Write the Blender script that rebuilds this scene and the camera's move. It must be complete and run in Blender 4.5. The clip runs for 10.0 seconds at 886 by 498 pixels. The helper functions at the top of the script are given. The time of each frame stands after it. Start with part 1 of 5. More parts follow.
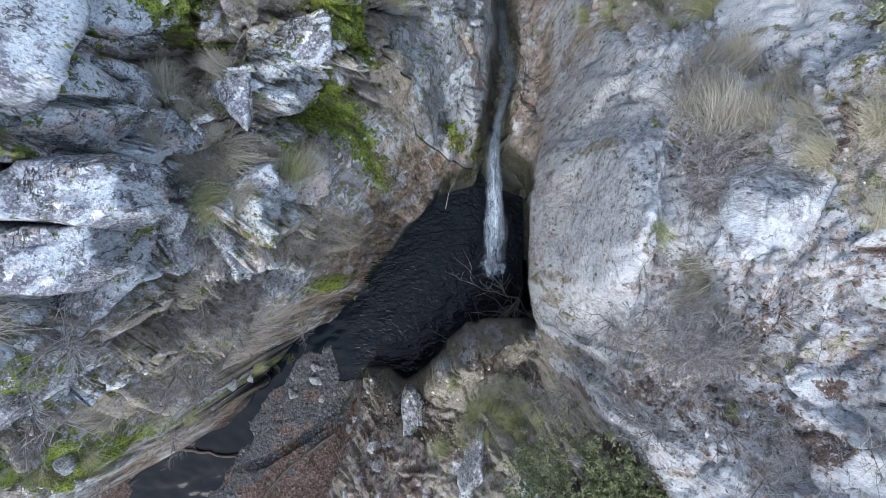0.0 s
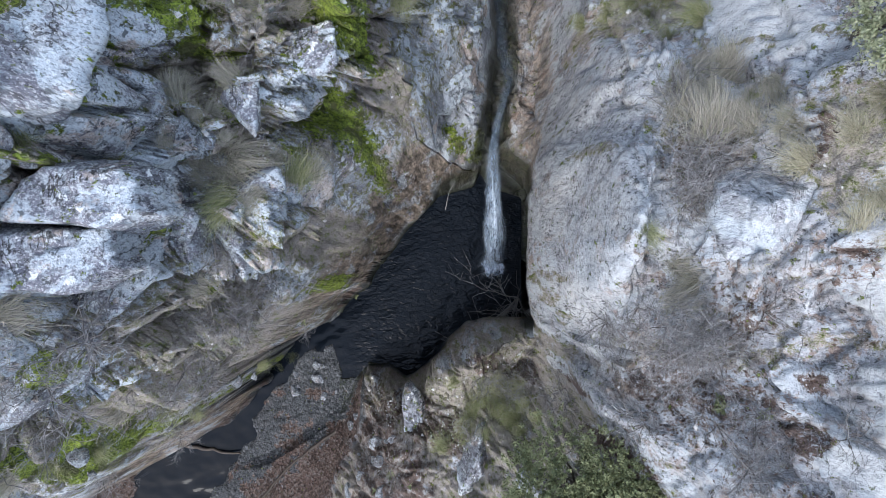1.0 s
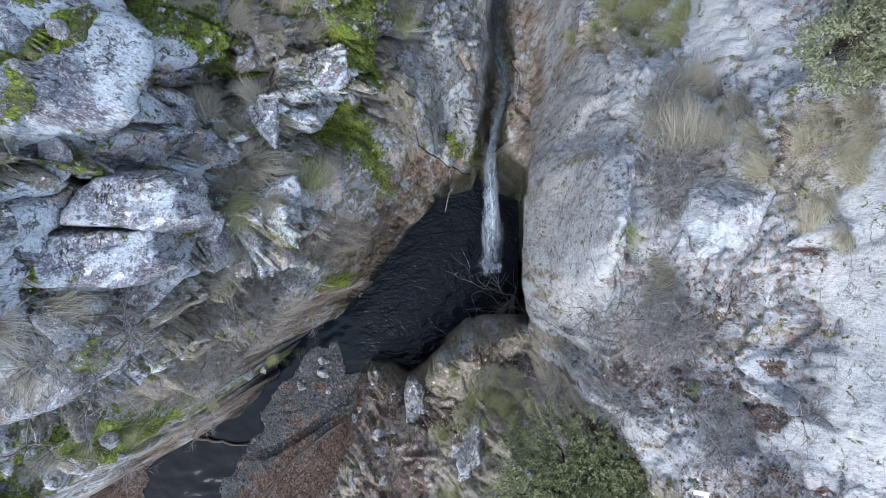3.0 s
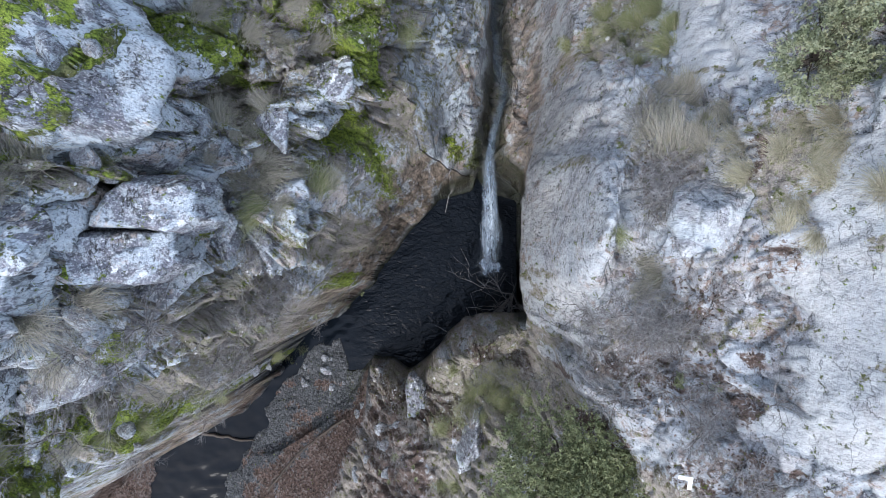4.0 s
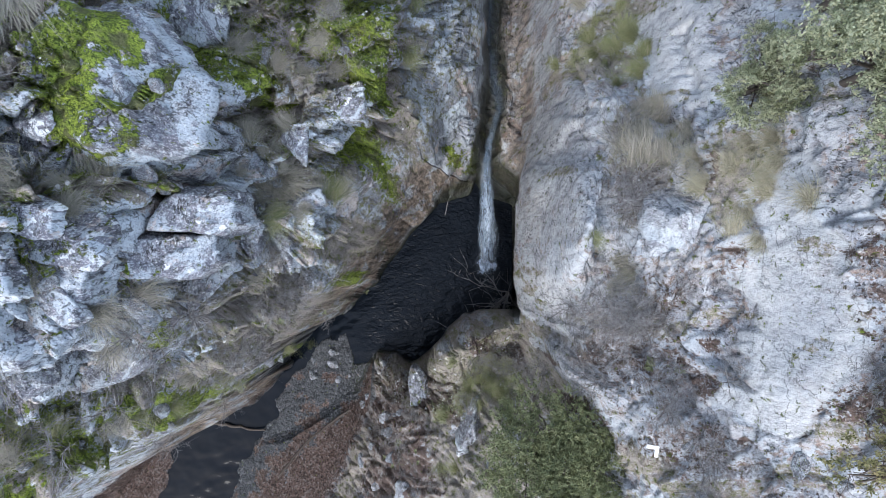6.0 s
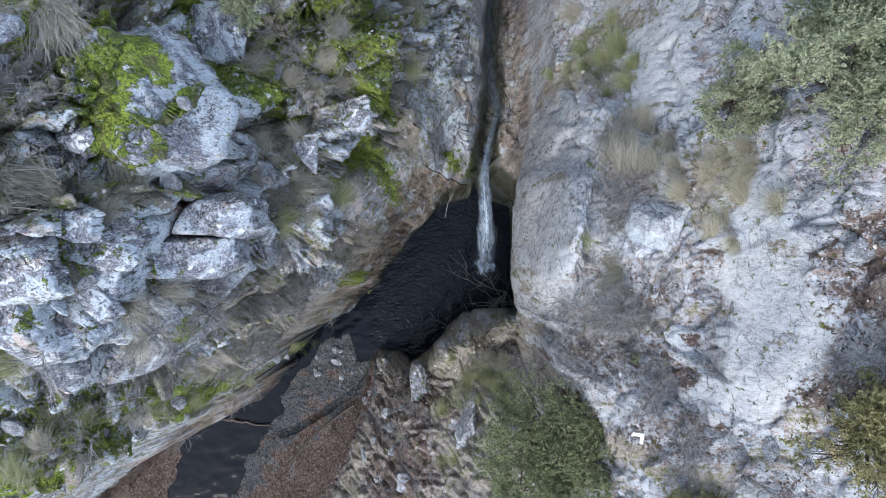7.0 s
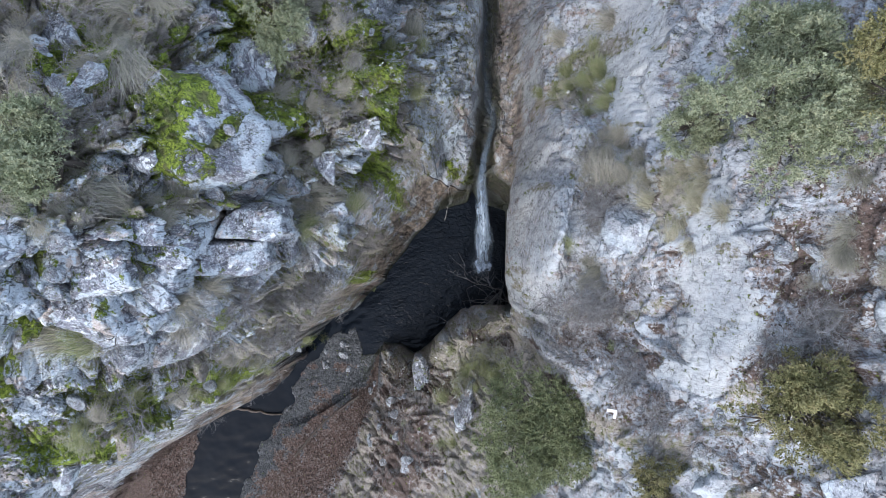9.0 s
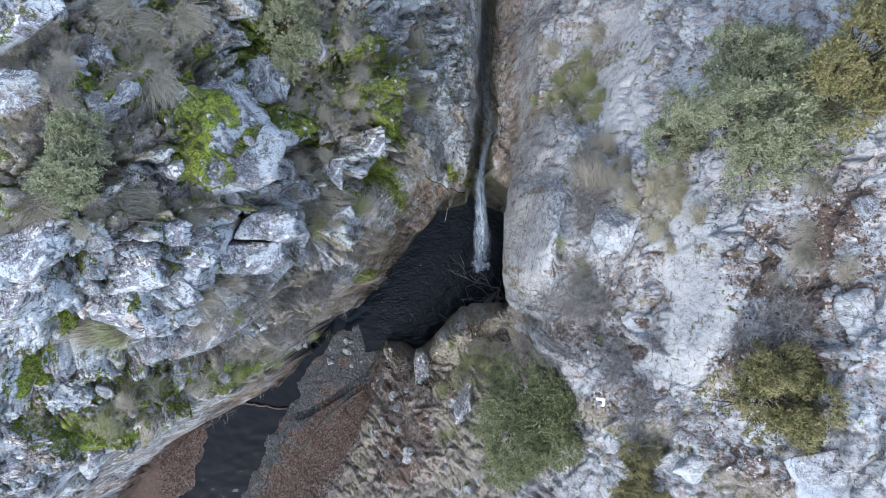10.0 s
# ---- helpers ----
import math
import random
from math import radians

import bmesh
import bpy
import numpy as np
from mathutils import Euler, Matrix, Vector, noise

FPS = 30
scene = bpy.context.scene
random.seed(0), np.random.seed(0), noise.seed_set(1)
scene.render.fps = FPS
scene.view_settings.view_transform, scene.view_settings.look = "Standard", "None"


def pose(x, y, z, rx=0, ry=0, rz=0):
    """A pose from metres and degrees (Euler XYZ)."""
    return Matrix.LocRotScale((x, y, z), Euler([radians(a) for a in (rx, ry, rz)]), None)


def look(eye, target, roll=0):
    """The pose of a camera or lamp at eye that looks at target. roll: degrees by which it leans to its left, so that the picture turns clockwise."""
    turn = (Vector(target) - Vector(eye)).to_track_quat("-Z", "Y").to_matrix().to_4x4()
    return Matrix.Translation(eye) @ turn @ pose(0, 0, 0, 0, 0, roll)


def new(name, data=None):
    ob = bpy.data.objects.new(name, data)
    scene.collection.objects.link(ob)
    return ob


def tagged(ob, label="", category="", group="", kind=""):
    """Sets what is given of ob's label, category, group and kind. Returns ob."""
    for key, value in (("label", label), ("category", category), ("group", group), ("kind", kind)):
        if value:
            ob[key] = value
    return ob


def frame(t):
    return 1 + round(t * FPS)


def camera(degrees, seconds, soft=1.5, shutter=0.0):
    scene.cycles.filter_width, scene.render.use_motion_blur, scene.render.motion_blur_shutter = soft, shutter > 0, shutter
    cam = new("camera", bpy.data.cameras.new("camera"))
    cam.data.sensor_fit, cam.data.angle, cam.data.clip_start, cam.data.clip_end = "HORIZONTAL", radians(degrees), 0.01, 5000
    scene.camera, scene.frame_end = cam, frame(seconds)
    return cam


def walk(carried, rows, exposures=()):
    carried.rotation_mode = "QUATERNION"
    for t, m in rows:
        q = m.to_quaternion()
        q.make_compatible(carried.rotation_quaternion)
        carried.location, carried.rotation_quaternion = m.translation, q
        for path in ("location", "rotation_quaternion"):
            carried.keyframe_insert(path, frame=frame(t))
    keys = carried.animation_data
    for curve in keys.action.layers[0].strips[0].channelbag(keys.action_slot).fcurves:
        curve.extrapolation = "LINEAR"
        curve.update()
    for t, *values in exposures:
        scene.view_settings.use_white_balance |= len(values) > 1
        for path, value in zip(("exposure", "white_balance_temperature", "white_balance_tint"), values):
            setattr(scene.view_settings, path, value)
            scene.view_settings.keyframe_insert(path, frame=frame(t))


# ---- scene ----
# ---------------------------------------------------------------- camera
cam = camera(72.0, 10.0, soft=0.7)
METRES, EYE, TILT, LEAN, TURN = 8.0, 24.5, -90.0, 0.0, 0.0
ROWS = [
    (0.0, 0.0, 0.0, 0.0, 0.0, 0.0, -0.0),
    (0.5, -0.0, -0.0237, 0.0018, -0.01, -0.01, 0.01),
    (1.0, 0.0008, -0.0514, 0.0033, -0.0, -0.02, 0.01),
    (1.5, -0.0004, -0.0821, 0.0028, -0.01, -0.01, 0.01),
    (2.0, -0.0018, -0.1136, 0.002, -0.02, -0.01, 0.02),
    (2.5, -0.0025, -0.1479, 0.0008, -0.04, 0.01, 0.03),
    (4.0, -0.0028, -0.2654, -0.0012, -0.02, 0.04, 0.06),
    (4.5, -0.0028, -0.3127, -0.0027, -0.02, 0.07, 0.06),
    (5.0, -0.0045, -0.3638, -0.0033, -0.04, 0.08, 0.07),
    (5.5, -0.0032, -0.4175, -0.0042, -0.03, 0.09, 0.08),
    (7.0, -0.0072, -0.5914, 0.0007, -0.07, 0.18, 0.1),
    (7.5, -0.0081, -0.6518, 0.002, -0.07, 0.19, 0.11),
    (8.0, -0.009, -0.715, 0.0029, -0.08, 0.21, 0.11),
    (8.5, -0.0106, -0.779, 0.0046, -0.09, 0.21, 0.1),
    (9.0, -0.0122, -0.8535, 0.0048, -0.11, 0.22, 0.11),
    (9.5, -0.0152, -0.9253, 0.0031, -0.13, 0.23, 0.12),
    (10.0, -0.0178, -0.9993, 0.0036, -0.14, 0.23, 0.13),
]
walk(cam, [(t, pose(0, 0, EYE, TILT, LEAN, TURN) @ pose(0.6 * METRES * x, METRES * y, 0.6 * METRES * z, 90 + pitch, roll, yaw)) for t, x, y, z, yaw, pitch, roll in ROWS],
     exposures=[(0.0, 1.56, 6280, 9), (10.0, 1.47, 6300, 9)])

# ---------------------------------------------------------------- light
world = bpy.data.worlds.new("overcast_sky")
scene.world = world
world.use_nodes = True
wn = world.node_tree
sky = wn.nodes.new("ShaderNodeTexSky")
sky.sky_type, sky.sun_disc = "NISHITA", False
sky.sun_elevation, sky.sun_rotation = radians(44), radians(206)
sky.air_density, sky.dust_density, sky.ozone_density = 1.0, 2.0, 1.5
wn.links.new(sky.outputs[0], wn.nodes["Background"].inputs[0])
wn.nodes["Background"].inputs[1].default_value = 0.11
# the even light of the cloud cover
cloud = wn.nodes.new("ShaderNodeBackground")
cloud.inputs[0].default_value, cloud.inputs[1].default_value = (0.86, 0.95, 1.08, 1), 0.30
both = wn.nodes.new("ShaderNodeAddShader")
wn.links.new(wn.nodes["Background"].outputs[0], both.inputs[0]), wn.links.new(cloud.outputs[0], both.inputs[1])
wn.links.new(both.outputs[0], wn.nodes["World Output"].inputs[0])
sun_data = bpy.data.lights.new("sun", "SUN")
sun_data.energy, sun_data.angle, sun_data.color = 0.6, radians(24), (1.0, 0.98, 0.95)
sun = new("sun", sun_data)
sun.matrix_world = look((0, 0, 60), (7.5, 15.0, 42))


# ---------------------------------------------------------------- terrain
# terrain-begin
def hash3(ix, iy, iz, seed):
    """A pseudo-random number in 0..1 for each lattice point."""
    h = (ix.astype(np.int64) * 374761393 + iy.astype(np.int64) * 668265263 + iz.astype(np.int64) * 2147483647 + seed * 974634777) & 0xFFFFFFFF
    h = ((h ^ (h >> 13)) * 1274126177) & 0xFFFFFFFF
    h = (h ^ (h >> 16)) & 0xFFFFFFFF
    h = (h * 2246822519) & 0xFFFFFFFF
    return ((h ^ (h >> 15)) & 0xFFFFFF).astype(np.float32) / 16777215.0


def vnoise(x, y, z, seed=0):
    """Smooth value noise, -1..1."""
    fx, fy, fz = np.floor(x), np.floor(y), np.floor(z)
    ux, uy, uz = x - fx, y - fy, z - fz
    ux, uy, uz = ux * ux * (3 - 2 * ux), uy * uy * (3 - 2 * uy), uz * uz * (3 - 2 * uz)
    out = 0
    for dx in (0, 1):
        for dy in (0, 1):
            for dz in (0, 1):
                w = (ux if dx else 1 - ux) * (uy if dy else 1 - uy) * (uz if dz else 1 - uz)
                out = out + w * hash3(fx + dx, fy + dy, fz + dz, seed)
    return out * 2 - 1


def fbm(x, y, z, octaves=4, seed=0):
    total, amp = 0, 1.0
    for o in range(octaves):
        total = total + amp * vnoise(x, y, z, seed + o * 17)
        x, y, z, amp = x * 2.03, y * 2.03, z * 2.03, amp * 0.5
    return total


def cells(x, y, seed=0):
    """Cellular noise: a number per cell, the distance to the cell's border, and the offset from its middle."""
    fx, fy = np.floor(x), np.floor(y)
    d1, d2, idn, ox, oy = (np.full(x.shape, v) for v in (9.0, 9.0, 0.0, 0.0, 0.0))
    zero = np.zeros(x.shape)
    for dx in (-1, 0, 1):
        for dy in (-1, 0, 1):
            cx, cy = fx + dx, fy + dy
            px, py = x - cx - hash3(cx, cy, zero, seed), y - cy - hash3(cx, cy, zero, seed + 5)
            d = np.hypot(px, py)
            closer = d < d1
            d2 = np.where(closer, d1, np.minimum(d2, d))
            idn, ox, oy = np.where(closer, hash3(cx, cy, zero, seed + 9), idn), np.where(closer, px, ox), np.where(closer, py, oy)
            d1 = np.where(closer, d, d1)
    return idn, d2 - d1, ox, oy


def smooth(a, b, v):
    u = np.clip((v - a) / (b - a), 0, 1)
    return u * u * (3 - 2 * u)


# break lines of the gorge: x, y, z along each edge of the rock
WEST_TOP = [(-7.75, 4.06, 21), (-6.8, 3.85, 20.6), (-6.17, 3, 20.1), (-5.53, 2.62, 20), (-5.57, 1.38, 19.5), (-6.4, 1.3, 20.6), (-6.66, 0, 21), (-6.63, -0.32, 20.1), (-7.3, -1.88, 19.4), (-8.58, -2.6, 18.4), (-9.63, -4.23, 17.6)]
WEST_ROCKS = [(-5.29, 4.5, 18.8), (-4.4, 2.9, 18.6), (-4.45, 2.45, 18.8), (-4.43, 1.93, 17.4), (-4.56, 0.92, 17.7), (-5.37, -0.43, 18.4), (-6, -1.08, 18.2), (-6.24, -1.32, 18.4), (-6.9, -1.9, 18.4)]
WEST_SLOPE = [(-3.81, 5.15, 17.1), (-3.88, 2.86, 16), (-4.25, 1.2, 15.7), (-4.64, 0.43, 16.4), (-5, -0.87, 15.6), (-5.1, -1.23, 16.2), (-5.5, -1.4, 16.4), (-6.1, -1.47, 16.6), (-6.48, -2.26, 15.6), (-6.7, -2.6, 15.9), (-8.48, -3.54, 16.2), (-9.6, -4.6, 16.2)]
WEST_LIP = [(-1.38, 6.51, 15.4), (-1.4, 5.1, 15.6), (-1.77, 4.15, 15.6), (-2.6, 3.9, 15.9), (-2.67, 3, 15.7), (-2.9, 1.95, 15.5), (-3.29, 1.28, 14.9), (-4.04, 0.44, 15.6), (-4.4, -0.3, 14.2), (-5.2, -2, 14.3), (-5.6, -2.5, 14.6), (-7.03, -3.69, 14.9), (-7.72, -3.95, 15.6), (-8.2, -4.52, 16), (-9.45, -5.24, 14.6), (-10.92, -6.84, 14)]
WEST_BROW = [(-0.65, 7.06, 12.8), (-0.3, 5.4, 11.6), (-0.64, 3.44, 11.9), (-0.96, 3.14, 11.3), (-1.6, 2.3, 11.6), (-2.33, 1.35, 12.8), (-2.9, 0.2, 12), (-3.5, -0.7, 11.9), (-4, -1.4, 11.8), (-4.45, -1.81, 12), (-4.87, -2.24, 12), (-5.9, -3.4, 11.2), (-7, -4.4, 11.5), (-7.61, -5.08, 11.7), (-9.16, -6.1, 9.6), (-10.55, -7, 9.8), (-11.82, -8.1, 10)]
WEST_FOOT = [(1.2, 2.75, 1), (0.39, 2.36, 0.2), (-1.48, 0.78, 0), (-2.62, -1.11, 0), (-4.43, -2.68, 0), (-6.17, -4.43, 0), (-7.29, -5.69, 0), (-8.95, -7.5, 0), (-11.09, -8.43, -0.1), (-13.38, -9.55, 0.2), (-15.97, -11.87, 0.4), (-18.5, -15.0, 0.5)]
BLOCK = [(0.25, 8.19, 11.5), (0.27, 6.95, 11), (0.3, 5.5, 10.4), (-0.07, 4.98, 10.5), (0, 4.2, 8.5), (0.05, 3.6, 7.2)]
BLOCK_EDGE = [(1.15, 11, 10.3), (1.15, 9, 9.8), (1.12, 7.25, 9.4), (0.98, 5.67, 9), (1.1, 5.2, 7.3), (1.1, 4.2, 6.6), (1, 3.6, 6.2)]
SLOT = [(1.83, 11.24, 6.0), (1.74, 9.5, 5.4), (1.72, 7.87, 5.0), (1.88, 6.21, 4.5), (1.97, 5.42, 3.9), (1.78, 4.14, 2.6), (1.85, 1.76, 0.9), (1.91, 0.2, -0.5)]
EAST_SLOT = [(2.45, 10.25, 4.9), (2.42, 7.44, 4.7), (2.45, 5.12, 4.6), (2.5, 3.9, 3.4), (2.5, 2.9, 2.4), (2.46, 2, 0.5)]
EAST_RIM = [(3.15, 9.39, 6.4), (3.2, 6.9, 6), (3.22, 5.1, 5.7), (2.88, 3.6, 5.2), (2.68, 2.8, 6.2), (2.5, 1.7, 7.4), (2.46, 0.7, 7.2), (2.42, -0.2, 7.8), (2.44, -0.9, 8.2), (2.58, -1.8, 7.4), (2.68, -2.9, 7.4), (2.85, -3.6, 7.2)]
EAST_SHOULDER = [(3.62, 8.5, 9.8), (3.62, 6.3, 10.2), (3.55, 5.3, 10.4), (3.12, 2.7, 11.4), (3, 1.9, 13.6), (2.74, 0.1, 14.3), (2.7, -0.7, 13), (3.02, -1.35, 12.4), (3.25, -2.3, 11.8), (3.1, -3.2, 12.8)]
EAST_MID = [(4.34, 7.77, 10.5), (3.9, 5.6, 10.7), (3.75, 3.76, 13.6), (3.79, 2.82, 14.2), (3.6, 1.3, 15.1), (3.55, 0.2, 15), (3.6, -1, 14.2), (3.51, -1.91, 13.6), (4.09, -2.35, 14.2), (4, -3.2, 15), (4.07, -3.91, 15.3)]
EAST_UP = [(5.4, 7.03, 12.6), (4.72, 4.8, 12.7), (4.79, 3.26, 14.6), (4.2, 2.05, 15.6), (4.45, 1.05, 15.9), (4.3, 0.4, 15.8), (4.61, -0.18, 16.4), (4.63, -1.1, 15.7), (4.87, -1.75, 15.7), (5.2, -2.2, 16.2), (4.9, -3, 16.2), (4.6, -3.75, 16.2), (5.79, -4.58, 17.4)]
EAST_TOP = [(5.9, 6.5, 14.4), (5.28, 4.2, 15.1), (5.3, 3.4, 15.3), (5.43, 2.3, 17), (5.4, 0.5, 17), (5.45, -0.4, 16.7), (5.5, -1.6, 16.7), (5.4, -2.5, 17), (5.5, -3.1, 17.4), (6.35, -4.11, 18.6), (6.99, -4.55, 20)]
EAST_FAR = [(7.18, 5.89, 17.4), (6.6, 2.8, 19.2), (6.9, 1.15, 20), (6.85, 0.28, 19.7), (7, -0.6, 20), (7.25, -1.6, 20.2), (7.6, -3.8, 21), (8.2, -5.5, 21.4)]
WEST_CHEEK = [(0.98, 3.5, 5.2), (0.2, 3.15, 6.2), (-0.5, 2.6, 6.5), (-1.5, 1.5, 6.5), (-2.3, 0.3, 6.6), (-3.1, -1.0, 6.8), (-4.4, -2.3, 6.9), (-5.5, -3.62, 7.0), (-6.74, -4.8, 6.3), (-8.63, -6.2, 5.9), (-10.6, -7.7, 5.5)]
SLAB_TOP = [(6.2, 1.7, 18.3), (6.0, 0.1, 18.8), (5.95, -0.8, 19.0), (5.9, -1.9, 18.8), (6.0, -3.0, 18.4)]
SPUR_FOOT = [(2.5, -2.15, 0), (1.8, -2.25, 0), (0.7, -2.42, 0), (0.1, -3, 0), (-0.45, -3.7, 0), (-1.4, -4.55, 0), (-2.2, -4.72, 0), (-3, -4.68, 0), (-3.6, -5.5, 0), (-3.96, -6.28, 0.1), (-4.35, -7.36, 0.6), (-4.68, -9.22, 1.3), (-5.25, -12.33, 2.2)]
SPUR_BROW = [(2.5, -2.3, 5.5), (1.85, -2.4, 4.4), (0.77, -2.6, 4), (0.23, -3.15, 4.3), (-0.3, -3.85, 3.9), (-1.3, -4.72, 2.7), (-2.1, -4.92, 1.7), (-2.95, -4.88, 0.9), (-3.3, -5.6, 0.8), (-2.9, -6.8, 2.2), (-2.8, -8.43, 3.6), (-2.98, -10.68, 4.6)]
SPUR_TOP = [(2.6, -2.9, 6.9), (2.07, -3.6, 5.9), (1.3, -4.2, 6.2), (0.3, -4.84, 6), (-0.61, -4.9, 4.6), (-1.1, -5.3, 3.9), (-1.34, -6.13, 5.2), (-0.8, -7.7, 6.4), (-0.39, -9.9, 7)]
SPUR_BACK = [(2.9, -3.97, 7.8), (2.3, -4.87, 7.6), (1.31, -5.2, 7.2), (0.6, -5.9, 6.8), (0.35, -7.6, 6.8)]
SPUR_HIGH = [(1.24, -6.1, 7.6), (0.95, -6.8, 7.6), (1.9, -6, 9.5), (3.09, -4.63, 11), (3.03, -6.29, 11.5), (4.38, -5.76, 14.4), (4.79, -6.71, 15.6)]
BED = [(-6.85, -6, -0.02), (-7.42, -7.48, 0.1), (-8.62, -8.98, 0.1), (-9.5, -11.36, 0.15), (-10.39, -13.14, 0.2)]
BANK = [(-5.61, -6.57, 0.15), (-5.51, -8.22, 0.7), (-6.69, -9.4, 0.7), (-7.16, -11.28, 1.2), (-7.7, -12.65, 1.4)]
POOL = [(0.6, 1.9, -0.9), (-1.46, -0.2, -1), (-2.68, -2.3, -0.9), (-4.19, -4.0, -0.5), (-5.6, -4.9, -0.4)]
POOL_EAST = [(1.0, 1.5, -0.8), (1.2, 0, -0.9), (2.3, -0.5, -0.8), (2.4, -1.6, -0.6), (0.9, -2.2, -0.9), (-0.5, -3.2, -0.8), (-1.6, -4.6, -0.6), (-2.9, -4.6, -0.3)]
STREAM = [(-6.91, -5.14, -0.35), (-8.75, -7.29, -0.4), (-10.92, -9.14, -0.5), (-12.14, -10.98, -0.5), (-12.75, -13.43, -0.5), (-16, -20, -1.2), (-24, -34, -3), (-50, -70, -7)]
# the land further out: plateaus on both sides, the valley below and the ravine above
WEST_EDGE = [(-8.6, 4.2, 21.4), (-8.8, 1.2, 21.6), (-8.8, -0.6, 21.0), (-9.6, -2.6, 19.0), (-11, -4.8, 18.2), (-13, -7.6, 17)]
OUTER_WEST = [(-22, -16, 17), (-15, -6, 19.5), (-13, 2, 22.5), (-11, 8, 23), (-5, 12, 21), (-3, 20, 22), (-4, 60, 30)]
EAST_EDGE = [(8.6, 5.5, 20.0), (8.5, 2.5, 21.6), (8.4, 0.5, 21.6), (8.3, -1.5, 21.6), (8.8, -4, 22.2)]
OUTER_EAST = [(8, 30, 22), (6.5, 14, 17.5), (9.5, 8, 20), (10, 2, 23), (11, -6, 23.5), (9, -14, 22), (3, -18, 17), (-3, -28, 15), (-20, -60, 12)]
RAVINE = [(1.9, 14, 7), (2.2, 20, 9), (3, 30, 12), (4, 60, 20)]
HORIZON = [(-300, -300, 10), (-300, 300, 45), (300, 300, 60), (300, -300, 25), (-300, -300, 10)]
LINES = (WEST_CHEEK, SLAB_TOP, WEST_TOP, WEST_ROCKS, WEST_SLOPE, WEST_LIP, WEST_BROW, WEST_FOOT, BLOCK, BLOCK_EDGE, SLOT, EAST_SLOT, EAST_RIM, EAST_SHOULDER, EAST_MID, EAST_UP, EAST_TOP, EAST_FAR, SPUR_FOOT, SPUR_BROW,
         SPUR_TOP, SPUR_BACK, SPUR_HIGH, BED, BANK, POOL, POOL_EAST, STREAM, WEST_EDGE, EAST_EDGE, OUTER_WEST, OUTER_EAST, RAVINE, HORIZON)


def along(x, y, line):
    """The distance to a break line in plan, and its height at the nearest place."""
    best, high = np.full(x.shape, 1e9), np.zeros(x.shape)
    for (ax, ay, az), (bx, by, bz) in zip(line, line[1:]):
        ex, ey = bx - ax, by - ay
        u = np.clip(((x - ax) * ex + (y - ay) * ey) / (ex * ex + ey * ey), 0, 1)
        d = (x - ax - u * ex) ** 2 + (y - ay - u * ey) ** 2
        near = d < best
        best, high = np.where(near, d, best), np.where(near, az + u * (bz - az), high)
    return best, high


# the outline of the water, pool first, then down the stream and back along the west wall
WATER_EDGE = [(2.44, 1.6), (2.4, 0.6), (2.36, -0.66), (2.42, -1.7), (2.4, -2.1), (1.8, -2.2), (0.7, -2.38), (0.1, -2.96), (-0.45, -3.66), (-1.4, -4.5), (-2.2, -4.68), (-3.0, -4.64), (-3.5, -5.2), (-4.05, -5.26), (-4.28, -4.53), (-4.53, -3.89), (-6.01, -4.53), (-6.64, -5.66), (-7.49, -6.85), (-7.87, -7.6), (-8.74, -8.85), (-10.33, -12.49), (-16.47, -21.82), (-22.39, -21.82), (-13.29, -12.26), (-12.26, -8.74), (-12.04, -8.17), (-10.33, -7.49), (-8.85, -7.08), (-7.83, -6.17), (-6.96, -5.03), (-5.44, -3.21), (-4.37, -2.66), (-3.69, -1.8), (-2.82, -0.93), (-1.91, 0.09), (-1.27, 1.0), (-0.73, 1.57), (-0.2, 2.18), (1.27, 2.57), (1.5, 3.21)]


def inside(x, y, ring):
    """The distance to a closed outline, positive inside it."""
    odd = np.zeros(x.shape, bool)
    for (ax, ay), (bx, by) in zip(ring, ring[1:] + ring[:1]):
        cross = ((ay > y) != (by > y)) & (x < (bx - ax) * (y - ay) / (by - ay + 1e-12) + ax)
        odd ^= cross
    d2, _ = along(x, y, [(a, b, 0) for a, b in ring + ring[:1]])
    return np.where(odd, 1, -1) * np.sqrt(d2)


# the gravel bar between pool and stream, nearly flat
BAR = [(-4.0, -5.3), (-4.3, -4.5), (-4.53, -3.89), (-6.0, -4.5), (-6.64, -5.66), (-7.49, -6.85), (-8.7, -8.85), (-7.0, -8.3), (-5.0, -7.0), (-4.1, -6.2)]


def knots(spacing=0.22):
    """Places along the break lines, closer together near the pool, with their heights."""
    out = []
    for line in LINES:
        for (ax, ay, az), (bx, by, bz) in zip(line, line[1:]):
            span = math.hypot(bx - ax, by - ay)
            n = max(1, round(span / max(spacing, 0.1 * math.hypot(ax, ay) - 0.45)))
            out += [(ax + (bx - ax) * i / n, ay + (by - ay) * i / n, az + (bz - az) * i / n) for i in range(n)]
        out.append(line[-1])
    return np.array(out)


# a taut sheet over all break lines, without steps between them
KNOTS = knots()
KNOT_X, KNOT_Y = KNOTS[:, 0], KNOTS[:, 1]
spans = np.sqrt((KNOT_X[:, None] - KNOT_X) ** 2 + (KNOT_Y[:, None] - KNOT_Y) ** 2 + 0.0016)
SURFACE_LIFT = KNOTS[:, 2].mean()
KNOT_W = np.linalg.solve(spans - 0.03 * np.eye(len(KNOTS)), KNOTS[:, 2] - SURFACE_LIFT)


